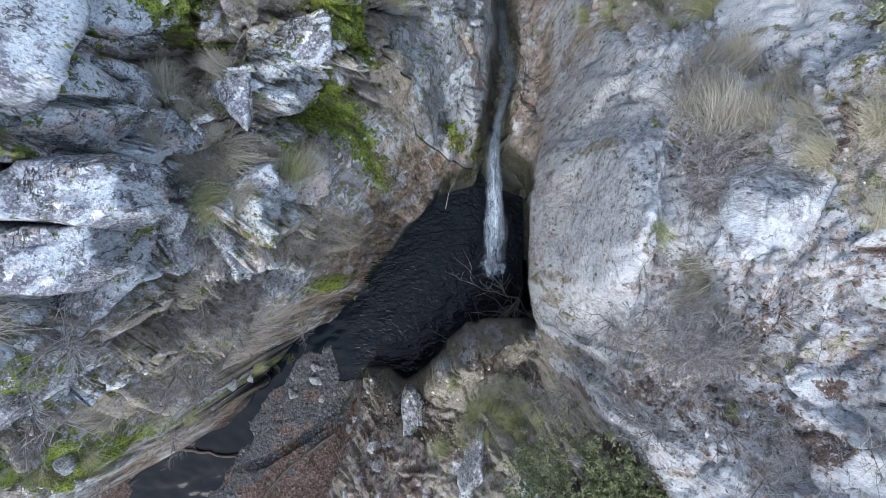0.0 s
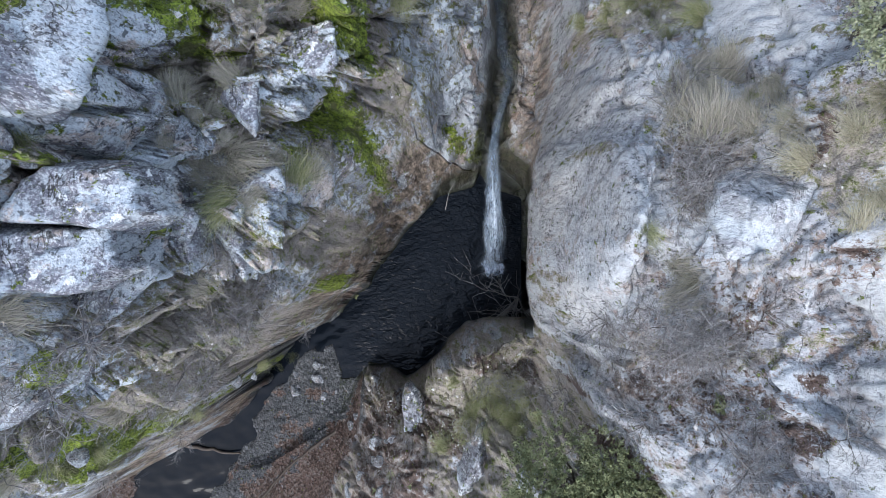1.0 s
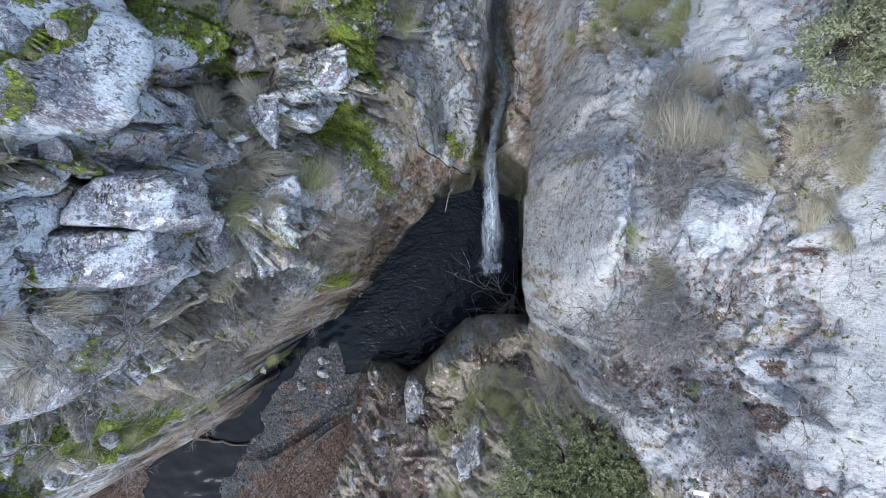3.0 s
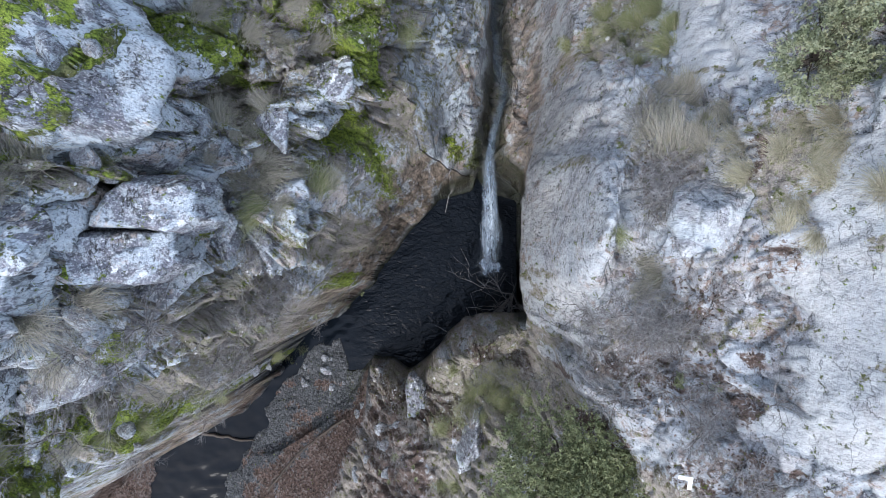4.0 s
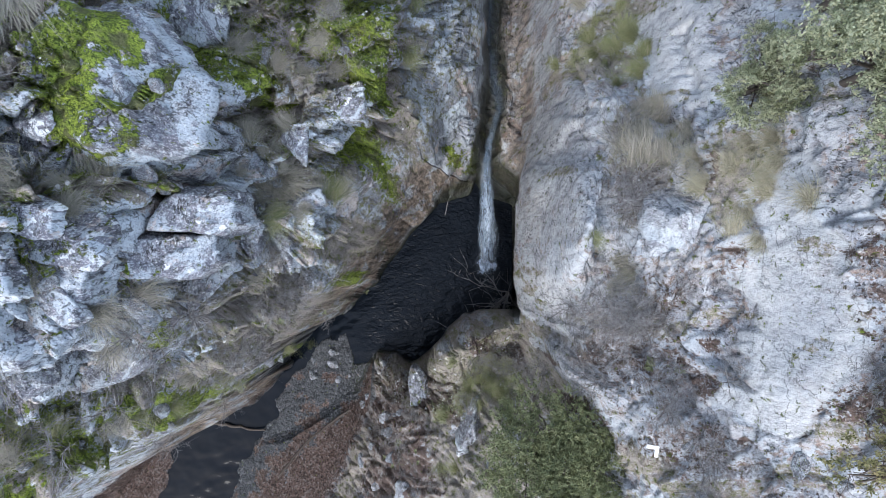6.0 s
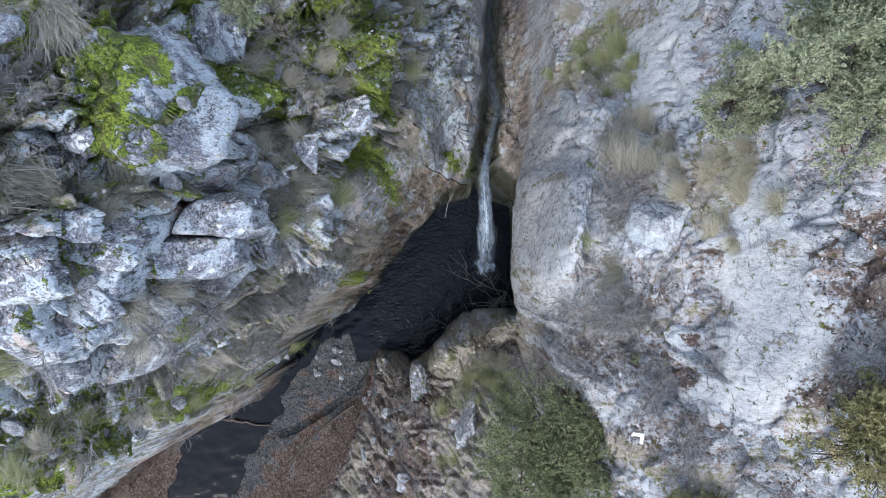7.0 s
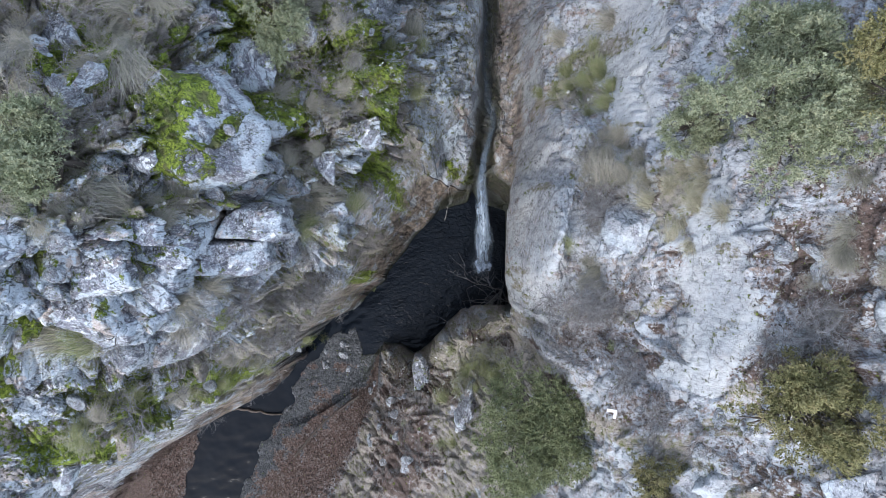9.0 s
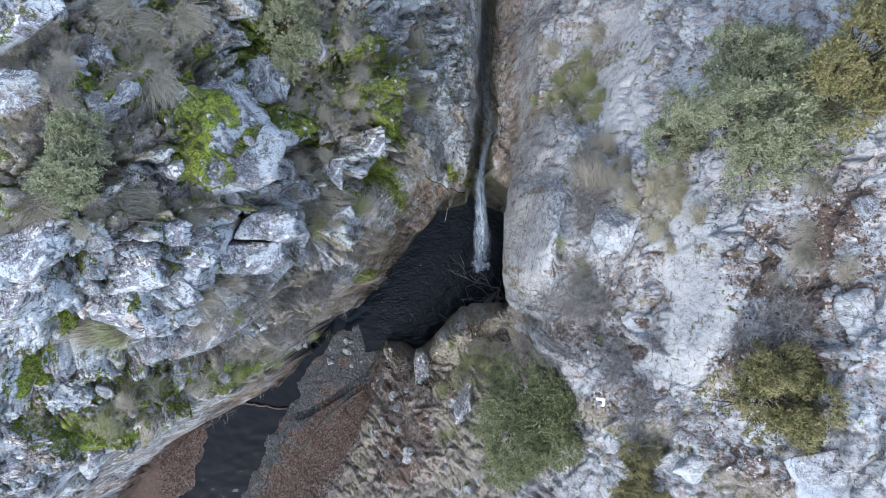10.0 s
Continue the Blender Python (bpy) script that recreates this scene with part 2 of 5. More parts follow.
def land(x, y):
    """The height of the rock between its break lines."""
    h = SURFACE_LIFT
    for x0, y0, w in zip(KNOT_X, KNOT_Y, KNOT_W):
        h = h + w * np.sqrt((x - x0) ** 2 + (y - y0) ** 2 + 0.0016)
    bar = inside(x, y, BAR)
    h = np.where(bar > -0.3, np.minimum(h, 0.05 + 0.12 * np.maximum(bar, 0) + 0.8 * np.maximum(-bar, 0)), h)
    wade = inside(x + 0.22 * fbm(x * 1.3, y * 1.3, x * 0, 4, 7) * (x < -2.5), y + 0.22 * fbm(x * 1.3, y * 1.3, x * 0, 4, 8) * (x < -2.5), WATER_EDGE)
    return np.where(wade > 0, np.minimum(h, -0.06 - 0.5 * np.minimum(wade, 1.6)), np.where(h < 0.03, 0.03 + 0.05 * np.minimum(-wade, 3), h))
# terrain-end


def steps(stops):
    """Grid lines: (from, to, spacing) stretches, with growing cells outside."""
    out = []
    for a, b, s in stops:
        n = max(1, round((b - a) / s))
        out += [a + (b - a) * i / n for i in range(n)]
    out.append(stops[-1][1])
    lo, hi, s = [], [], 0.12
    a, b = out[0], out[-1]
    while a > -600:
        a, b, s = a - s, b + s, s * 1.22
        lo.append(a), hi.append(b)
    return np.array(lo[::-1] + out + hi)


gx = steps([(-17, -9, 0.06), (-9, 2.3, 0.032), (2.3, 3.5, 0.016), (3.5, 8.2, 0.032), (8.2, 9.6, 0.08)])
gy = steps([(-13.5, -6, 0.06), (-6, 7, 0.032), (7, 11.5, 0.06)])
GX, GY = np.meshgrid(gx, gy)
GZ = land(GX, GY)
NY, NX = GX.shape


def blur(g, radius, passes=3):
    """A box blur over grid cells."""
    for _ in range(passes):
        for axis in (0, 1):
            pad = [(0, 0), (0, 0)]
            pad[axis] = (radius + 1, radius)
            c = np.cumsum(np.pad(g, pad, mode="edge"), axis=axis)
            n = 2 * radius + 1
            g = (np.take(c, range(n, c.shape[axis]), axis) - np.take(c, range(0, c.shape[axis] - n), axis)) / n
    return g


# worn faces between the break lines
core = smooth(26, 18, np.hypot(GX, GY))
GZ = GZ + core * smooth(3.3, 3.8, GX) * (blur(GZ, 6) - GZ)
high = core * smooth(12.2, 13.5, GZ) * smooth(0.0, -1.2, GX)
GZ = GZ + high * (blur(GZ, 4) - GZ)
low_spur = core * smooth(-2.6, -3.4, GY) * smooth(3.4, 2.6, GX) * smooth(1.5, 2.5, GZ) * smooth(-5, -3.5, GX)
GZ = GZ + low_spur * (blur(GZ, 5) - GZ)
near = smooth(60, 15, np.hypot(GX, GY))
# which rock a place belongs to
slot_x = np.interp(GY, [-2, 0, 4, 6, 9, 11], [1.9, 1.9, 1.75, 1.9, 1.75, 1.8])
foot_y = np.interp(GX, [p[0] for p in WEST_FOOT[::-1]], [p[1] for p in WEST_FOOT[::-1]])
west = ((GX < 1.6) & (GY > foot_y)).astype(float) * smooth(0.1, 1.2, GZ)
floor = smooth(2.2, 1.2, GZ) * (GX < -3) + smooth(0.5, 0.0, GZ) * (GX >= -3)
spur = ((GY < -1.9) & (GY < foot_y) & (GX < 3.6)).astype(float) * (1 - floor)
east = (1 - west) * (1 - spur) * (1 - np.clip(floor, 0, 1)) * (GX > 1.6)
SX, SY = np.gradient(GZ, gx, axis=1), np.gradient(GZ, gy, axis=0)
flat = 1 / np.sqrt(1 + SX ** 2 + SY ** 2)
NXV, NYV, NZV = -SX * flat, -SY * flat, flat
WXp = GX + 0.16 * fbm(GX * 1.7, GY * 1.7, GX * 0, 4, 31)
WYp = GY + 0.16 * fbm(GX * 1.7, GY * 1.7, GX * 0, 4, 47)

# the west side breaks into tilted blocks along its bedding
steep = smooth(0.5, 0.1, flat)
RZ = blur(GZ, 5) * 0.14
UP = blur(GZ, 3)
relief = 0.30 * fbm(GX * 0.5, GY * 0.5, RZ * 1.5, 5, 3)
a, b = 0.8 * WXp + 0.6 * WYp, -0.6 * WXp + 0.8 * WYp + 0.32 * UP
gentle = smooth(0.16, 0.42, blur(flat, 2))
west_relief, ledges = 0, 0
for scale, amp, tilt, seed in ((0.6, 0.62, 0.6, 11), (1.35, 0.62, 0.5, 13), (3.4, 0.18, 0.2, 15), (7.5, 0.07, 0.08, 17)):
    idn, edge, ox, oy = cells(a * scale * 0.8, b * scale * 1.25, seed)
    keep = gentle if scale > 3 else 1.0
    west_relief = west_relief + keep * (amp * (idn - 0.5) + tilt * (ox * (np.mod(idn * 7.31, 1) - 0.5) * 2 + oy * (np.mod(idn * 3.17, 1) - 0.3) * 2) - 0.8 * amp * np.exp(-(edge / 0.06) ** 2))
    if seed == 13:
        west_tone, ledges = idn, smooth(0.30, 0.20, idn) + 0.7 * np.exp(-(edge / 0.12) ** 2)
west_relief = west_relief + (0.02 + 0.04 * gentle) * fbm(GX * 5, GY * 5, UP * 0.8, 4, 61)
# the east side is a smoother slab with rills down its dip
east_relief = 0.6 * relief
a2, b2 = WXp + 0.3 * UP - 0.12 * WYp, WYp
for scale, amp, tilt, seed in ((0.8, 0.30, 0.34, 21), (2.0, 0.18, 0.2, 23), (4.6, 0.08, 0.09, 25)):
    idn, edge, ox, oy = cells(a2 * scale * 1.1, b2 * scale * 0.6, seed)
    keep = gentle if scale > 3 else 1.0
    east_relief = east_relief + keep * (amp * (idn - 0.5) + tilt * (ox * (np.mod(idn * 5.3, 1) - 0.5) * 2) - 0.35 * amp * np.exp(-(edge / 0.06) ** 2))
    if seed == 23:
        east_tone = idn
east_relief = east_relief + (0.015 + 0.035 * gentle) * fbm(GX * 6, GY * 4, UP * 0.6, 4, 71)
spur_relief = 0.28 * west_relief + 0.5 * relief + 0.10 * fbm(GX * 2.2, GY * 2.2, RZ, 4, 81)
floor_relief = 0.04 * fbm(GX * 1.5, GY * 1.5, GZ, 3, 91) + 0.012 * fbm(GX * 9, GY * 9, GZ, 2, 93)
PALE_SLAB = [(6.0, 1.5, 0.24), (5.9, 0.2, 0.3), (5.87, -1.0, 0.3), (5.82, -2.2, 0.3), (5.65, -2.95, 0.28), (5.3, -2.9, 0.24)]
PALE_STRIP = [(5.6, 7.4, 0.45), (5.4, 5.8, 0.4), (5.25, 4.2, 0.36), (5.15, 3.4, 0.3)]
pale = np.zeros(GX.shape)
for (px, py, r), (qx, qy, r2) in list(zip(PALE_SLAB, PALE_SLAB[1:])) + list(zip(PALE_STRIP, PALE_STRIP[1:])):
    d2, _ = along(WXp, WYp, [(px, py, 0), (qx, qy, 0)])
    pale = np.maximum(pale, smooth(r + 0.04, r - 0.04, np.sqrt(d2)))
east_relief = east_relief * (1 - 0.8 * pale)
slab_face = pale.copy()
# bare faces of the slab above the pool
BARE = [(2.75, -0.9, 0.25), (2.95, -2.0, 0.35), (3.1, -2.7, 0.3)], [(3.25, 4.2, 0.3), (2.95, 2.4, 0.35), (2.8, 0.6, 0.3)], [(3.9, 3.3, 0.2), (3.7, 2.2, 0.2), (3.5, 0.8, 0.3)], [(4.75, 3.0, 0.2), (4.65, 2.0, 0.25), (4.6, 0.4, 0.4)]
for strip in BARE:
    for (px, py, r), (qx, qy, r2) in zip(strip, strip[1:]):
        d2, _ = along(WXp, WYp, [(px, py, 0), (qx, qy, 0)])
        pale = np.maximum(pale, 0.75 * smooth(r + 0.22, r - 0.1, np.sqrt(d2)))
# open joints and undercuts between the blocks
JOINTS = ([(-5.0, 1.25), (-5.4, 1.05), (-5.76, 0.44)], [(-6.3, 1.42), (-5.55, 1.24), (-4.1, 1.24), (-3.6, 1.1)], [(-4.76, 0.2), (-3.55, 0.28)], [(-6.2, -0.5), (-5.1, -0.65), (-4.4, -0.25)], [(-7.9, -1.0), (-7.0, -2.05), (-6.3, -2.0)],
          [(-8.6, -0.5), (-7.2, -0.5), (-6.4, -1.0)], [(-8.4, -3.4), (-7.0, -3.1), (-5.85, -2.35)], [(-2.9, 2.4), (-2.1, 2.75), (-1.3, 3.0)], [(-4.35, 3.4), (-3.9, 1.8)], [(-5.6, 4.0), (-5.3, 4.9)],
          [(3.7, 3.8), (4.2, 3.55), (4.8, 3.25), (5.1, 3.2)], [(5.3, 3.4), (5.4, 5.0)], [(4.12, 1.5), (4.1, 0.2), (4.4, -0.4), (4.9, 0.0), (5.0, 0.9)], [(4.55, -1.55), (4.87, -1.75), (5.25, -2.15)], [(3.4, 4.4), (3.55, 1.0)])
joint = np.zeros(GX.shape)
for line in JOINTS:
    d2, _ = along(WXp, WYp, [(a, b, 0) for a, b in line])
    joint = np.maximum(joint, np.exp(-d2 / 0.07 ** 2) * smooth(-0.9, 0.1, vnoise(GX * 1.5, GY * 1.5, GX * 0, 55)))
disp = near * (west * (west_relief + 0.6 * relief) + east * east_relief + spur * spur_relief + np.clip(floor, 0, 1) * floor_relief)
low_wall = west * smooth(0.6, 0.35, flat) * smooth(13.0, 10.0, GZ)
disp = disp * (1 - 0.35 * steep) * (1 - 0.72 * low_wall) * (1 - 0.7 * east * steep * smooth(4.2, 3.5, GX)) - (0.42 - 0.26 * (GX > 2)) * joint * core
GPX, GPY, GPZ = GX + disp * NXV, GY + disp * NYV, GZ + disp * NZV
torn = smooth(0.75, 1.0, steep) * core
GPX, GPY, GPZ = (g + torn * (blur(g, 1, 2) - g) for g in (GPX, GPY, GPZ))
# the walls over the pool are undercut
for line, top, way in ((EAST_RIM[4:], 7.2, (1.0, -0.05)), (SPUR_BROW[:6], 3.9, (0.35, -0.94))):
    d2, _ = along(GX, GY, line)
    hollow = 0.15 * np.clip(top - GPZ, 0, top + 0.3) * smooth(0.9, 0.35, np.sqrt(d2))
    GPX, GPY = GPX + way[0] * hollow, GPY + way[1] * hollow

# what grows and lies on the rock: places x, y and radii of each patch
MOSS = [(-5.0, 2.7, 0.7, 0.85), (-2.3, 4.9, 0.9, 1.1), (-1.7, 2.2, 0.35, 0.7), (-3.9, 3.7, 0.35, 0.6), (-4.6, 0.75, 0.2, 0.4), (-8.0, -3.7, 0.8, 0.7), (-6.8, -3.9, 0.6, 0.6), (-9.3, -5.0, 0.9, 0.9),
        (-8.5, 0.6, 0.7, 0.5), (-6.6, 3.4, 0.6, 0.6), (-5.6, -1.3, 0.2, 0.2), (-4.2, 5.0, 0.5, 0.8), (-1.6, 5.6, 0.4, 0.5), (-7.9, -1.6, 0.4, 0.3), (0.6, 3.3, 0.35, 0.3), (1.2, 3.6, 0.2, 0.5), (-1.7, 3.75, 0.6, 0.5), (-3.9, 3.9, 0.7, 0.6), (-3.1, -0.9, 0.18, 0.3), (-5.2, 2.2, 0.5, 0.6)]
LITTER = [(7.5, 0.5, 0.6, 0.9), (3.0, -2.95, 0.14, 0.26), (4.8, -2.2, 0.28, 0.2), (5.08, -2.65, 0.14, 0.4), (3.5, -2.6, 0.2, 0.3), (3.6, -4.2, 0.4, 0.3), (5.35, -1.85, 0.06, 0.25), (5.45, -0.35, 0.08, 0.6), (3.75, 1.3, 0.12, 0.5), (2.3, -3.7, 0.5, 0.5), (-2.1, -6.9, 1.3, 1.8), (-1.2, -8.0, 1.3, 1.8), (-2.4, -9.6, 1.2, 1.5), (0.2, -5.6, 0.7, 0.6), (1.4, -3.3, 0.6, 0.3), (-0.6, -5.6, 0.6, 0.7),
          (6.9, -0.7, 0.6, 1.3), (5.2, -3.45, 0.5, 0.12), (5.0, 1.6, 0.12, 0.4), (4.0, -1.75, 0.3, 0.12), (6.9, -2.2, 0.7, 0.4)]
# grass and soil; the first three also paint tree shade on the lower east slab
GRASSY_SHADED = [(5.3, -4.7, 0.7, 0.35), (4.4, -4.5, 0.6, 0.5), (6.9, -5.2, 0.8, 0.5), (-5.9, 3.6, 1.1, 1.4), (-6.2, 0.9, 1.0, 0.5), (-2.6, 4.4, 1.4, 1.6), (-3.5, 2.8, 0.4, 0.7), (-7.8, 2.2, 0.8, 0.7), (-3.0, 5.2, 1.2, 1.2), (-6.4, 3.1, 1.0, 1.4), (-5.0, 0.9, 0.6, 0.3), (-7.6, 1.7, 0.8, 0.6), (-3.4, 1.8, 0.5, 0.8), (-2.9, 0.4, 0.7, 0.5), (-6.0, -3.0, 0.9, 0.6), (-4.6, -1.5, 0.9, 1.2), (2.2, -4.2, 1.0, 1.0), (1.0, -4.6, 0.8, 0.9),
          (-7.2, 3.4, 1.3, 1.5), (-8.2, 1.6, 0.9, 1.2), (-8.6, -4.4, 1.5, 0.5), (-1.2, 3.5, 0.4, 0.6), (4.1, 5.6, 0.6, 0.5), (4.8, 6.3, 0.8, 0.5), (4.1, 1.8, 0.36, 1.4), (4.0, -1.7, 0.9, 0.22), (4.3, 5.0, 0.5, 0.5), (5.3, 1.4, 0.4, 0.9)]


def patches(rows, power=1.0):
    out = np.zeros(GX.shape)
    for px, py, rx, ry in rows:
        d = np.hypot((WXp - px) / rx, (WYp - py) / ry)
        out = np.maximum(out, smooth(1.7, 0.1, d))
    return out


rough_noise = fbm(GX * 2.4, GY * 2.4, RZ * 1.5, 4, 101)
ledge = smooth(0.35, 0.75, flat)
moss = np.clip(patches(MOSS) * 1.02 + west * ledge * smooth(0.55, 1.0, rough_noise + 0.15) * 0.8 + 0.5 * west * ledges * smooth(12.8, 14.0, GZ) * smooth(-0.1, 0.6, rough_noise), 0, 1)
SPRINKLED = [(4.1, -2.3, 0.9, 1.1), (4.6, -1.0, 0.5, 0.8), (4.1, 1.6, 0.3, 1.2), (7.2, -0.4, 1.0, 1.8), (7.0, -0.2, 0.7, 1.4), (4.8, -4.0, 0.9, 0.5), (6.6, -4.6, 0.9, 0.6)]
litter = np.clip(np.maximum(0.8 * patches(LITTER), 0.55 * patches(SPRINKLED)) + 0.3 * rough_noise * (patches(LITTER) > 0.05), 0, 1)
soil = np.clip(patches(GRASSY_SHADED) + 0.46 * west * ledges * smooth(12.4, 13.6, GZ) + 0.44 * west * smooth(13.8, 12.8, GZ) * smooth(7.5, 9.0, GZ) + spur * 0.8 * smooth(12.5, 10.5, GZ) * smooth(-0.7, -0.1, -rough_noise + 0.5 * flat) + east * smooth(0.45, 0.8, rough_noise) * 0.6, 0, 1)
_, z_brow = along(GX, GY, WEST_BROW)
tan = np.clip(west * smooth(-0.6, -2.2, GZ - z_brow) * smooth(10.5, 8.5, GZ) * (GX > -13) * np.where((GX > -0.7) & (GY > 2.9), 0, 1) + 0.75 * np.where((GX > 2.2) & (GY > 2.2), 1, 0) * smooth(7.0, 6.0, GZ) * east + 0.45 * spur * smooth(6.0, 4.0, GZ) + np.exp(-((WXp - 3.42 - 0.1 * (WYp + 2)) / 0.13) ** 2) * smooth(-3.0, -2.7, GY) * smooth(-1.3, -1.6, GY), 0, 1)
# wet chute and waterline, plus shade painted on the overhung walls round the pool
wet_shade = np.clip(smooth(0.78, 0.5, np.abs(GX - slot_x)) * (GY > -0.5) * smooth(8, 5.5, GZ) + smooth(0.45, 0.1, GZ) * (GX > -4.2) + smooth(3.6, 1.6, GZ) * (GX > -0.4) * (GX < 3.3) * (GY > -1.6) + (GX > 2.2) * (GX < 3) * (GY < 2.4) * (GY > -2.4) * smooth(7.0, 5.5, GZ), 0, 1)
west_bank = smooth(-9.6, -10.6, GX) * ((GY > foot_y - 1.2) | (GX < -12.6)) * smooth(0.0, 0.06, GZ)
leafy = np.clip(smooth(0.12, 0.75, GZ + 0.45 * rough_noise) + west_bank, 0, 1) * np.clip(floor, 0, 1) * (GX < -3.2)
gravel = np.clip(floor, 0, 1) * (1 - leafy)
ATTR1 = np.stack([moss, soil, np.maximum(litter, leafy), tan], -1).reshape(-1, 4)
calm = np.clip(0.8 * west * smooth(-1.6, -0.9, GX) * smooth(2.6, 3.2, GY) + 1.1 * slab_face, 0, 1)
ATTR3 = np.stack([np.where(west > 0.5, west_tone, east_tone), calm, calm * 0, calm * 0], -1).reshape(-1, 4)
ATTR2 = np.stack([pale, wet_shade, gravel, np.clip(west, 0, 1)], -1).reshape(-1, 4)


def grid_mesh(name, X, Y, Z, keep, mat, attrs=()):
    idx = np.arange(X.size).reshape(X.shape)
    quads = np.stack([idx[:-1, :-1], idx[:-1, 1:], idx[1:, 1:], idx[1:, :-1]], -1)[keep]
    used, inv = np.unique(quads, return_inverse=True)
    co = np.stack([X.ravel()[used], Y.ravel()[used], Z.ravel()[used]], 1).astype(np.float32)
    me = bpy.data.meshes.new(name)
    q = inv.reshape(-1, 4)
    me.vertices.add(len(co)), me.loops.add(q.size), me.polygons.add(len(q))
    me.vertices.foreach_set("co", co.ravel())
    me.loops.foreach_set("vertex_index", q.ravel().astype(np.int32))
    me.polygons.foreach_set("loop_start", np.arange(0, q.size, 4, dtype=np.int32))
    me.update(calc_edges=True)
    me.polygons.foreach_set("use_smooth", np.ones(len(q), dtype=bool))
    for key, values in attrs:
        layer = me.attributes.new(key, "FLOAT_COLOR", "POINT")
        layer.data.foreach_set("color", values[used].astype(np.float32).ravel())
    me.materials.append(mat)
    return me


# ---------------------------------------------------------------- materials
import functools

class Nodes:
    """A small hand for wiring a node material."""

    def __init__(self, name):
        self.mat = bpy.data.materials.new(name)
        self.mat.use_nodes = True
        self.tree = self.mat.node_tree
        self.bsdf = self.tree.nodes["Principled BSDF"]
        self.base = None
        self.bsdf.inputs["Specular IOR Level"].default_value = 0.3

    def put(self, socket, value):
        if isinstance(value, bpy.types.NodeSocket):
            self.tree.links.new(value, socket)
        elif isinstance(value, tuple) and len(value) == 3 and socket.type == "RGBA":
            socket.default_value = (*value, 1)
        else:
            socket.default_value = value

    def coords(self, stretch=(1, 1, 1)):
        """Places on the rock, drawn out a little down its faces."""
        if self.base is None:
            tc, sep, com = (self.tree.nodes.new("ShaderNode" + n) for n in ("TexCoord", "SeparateXYZ", "CombineXYZ"))
            self.tree.links.new(tc.outputs["Object"], sep.inputs[0])
            self.put(com.inputs[0], sep.outputs[0]), self.put(com.inputs[1], sep.outputs[1]), self.put(com.inputs[2], self.math("ADD", self.math("MULTIPLY", self.math("MINIMUM", sep.outputs[2], 11.5), 0.3), self.math("MULTIPLY", self.math("MAXIMUM", sep.outputs[2], 11.5), 0.75)))
            self.base = com.outputs[0]
        mp = self.tree.nodes.new("ShaderNodeMapping")
        mp.inputs["Scale"].default_value = stretch
        self.tree.links.new(self.base, mp.inputs["Vector"])
        return mp.outputs[0]

    def noise(self, scale, detail=4, rough=0.6, at=None, warp=0.0):
        n = self.tree.nodes.new("ShaderNodeTexNoise")
        n.inputs["Scale"].default_value, n.inputs["Detail"].default_value = scale, detail
        n.inputs["Roughness"].default_value, n.inputs["Distortion"].default_value = rough, warp
        self.put(n.inputs["Vector"], at if at is not None else self.coords())
        return n.outputs[0]

    def cells(self, scale, at=None, feature="F1", out=0):
        n = self.tree.nodes.new("ShaderNodeTexVoronoi")
        n.feature = feature
        n.inputs["Scale"].default_value = scale
        self.put(n.inputs["Vector"], at if at is not None else self.coords())
        return n.outputs[out]

    def ramp(self, value, lo, hi):
        n = self.tree.nodes.new("ShaderNodeMapRange")
        n.interpolation_type = "SMOOTHSTEP"
        self.put(n.inputs[0], value)
        n.inputs[1].default_value, n.inputs[2].default_value = lo, hi
        return n.outputs[0]

    def math(self, op, a, b=0.0):
        n = self.tree.nodes.new("ShaderNodeMath")
        n.operation = op
        self.put(n.inputs[0], a), self.put(n.inputs[1], b)
        return n.outputs[0]

    def mix(self, factor, a, b):
        n = self.tree.nodes.new("ShaderNodeMix")
        n.data_type = "RGBA"
        self.put(n.inputs[0], factor), self.put(n.inputs[6], a), self.put(n.inputs[7], b)
        return n.outputs[2]

    def attr(self, name):
        n = self.tree.nodes.new("ShaderNodeAttribute")
        n.attribute_name = name
        s = self.tree.nodes.new("ShaderNodeSeparateColor")
        self.tree.links.new(n.outputs["Color"], s.inputs[0])
        return s.outputs[0], s.outputs[1], s.outputs[2], n.outputs["Alpha"]

    def bump(self, height, strength, distance):
        n = self.tree.nodes.new("ShaderNodeBump")
        n.inputs["Strength"].default_value, n.inputs["Distance"].default_value = strength, distance
        self.put(n.inputs["Height"], height)
        self.tree.links.new(n.outputs[0], self.bsdf.inputs["Normal"])

    def random(self):
        return self.tree.nodes.new("ShaderNodeObjectInfo").outputs["Random"]

    def done(self, color, rough=0.9):
        self.put(self.bsdf.inputs["Base Color"], color), self.put(self.bsdf.inputs["Roughness"], rough)
        return self.mat


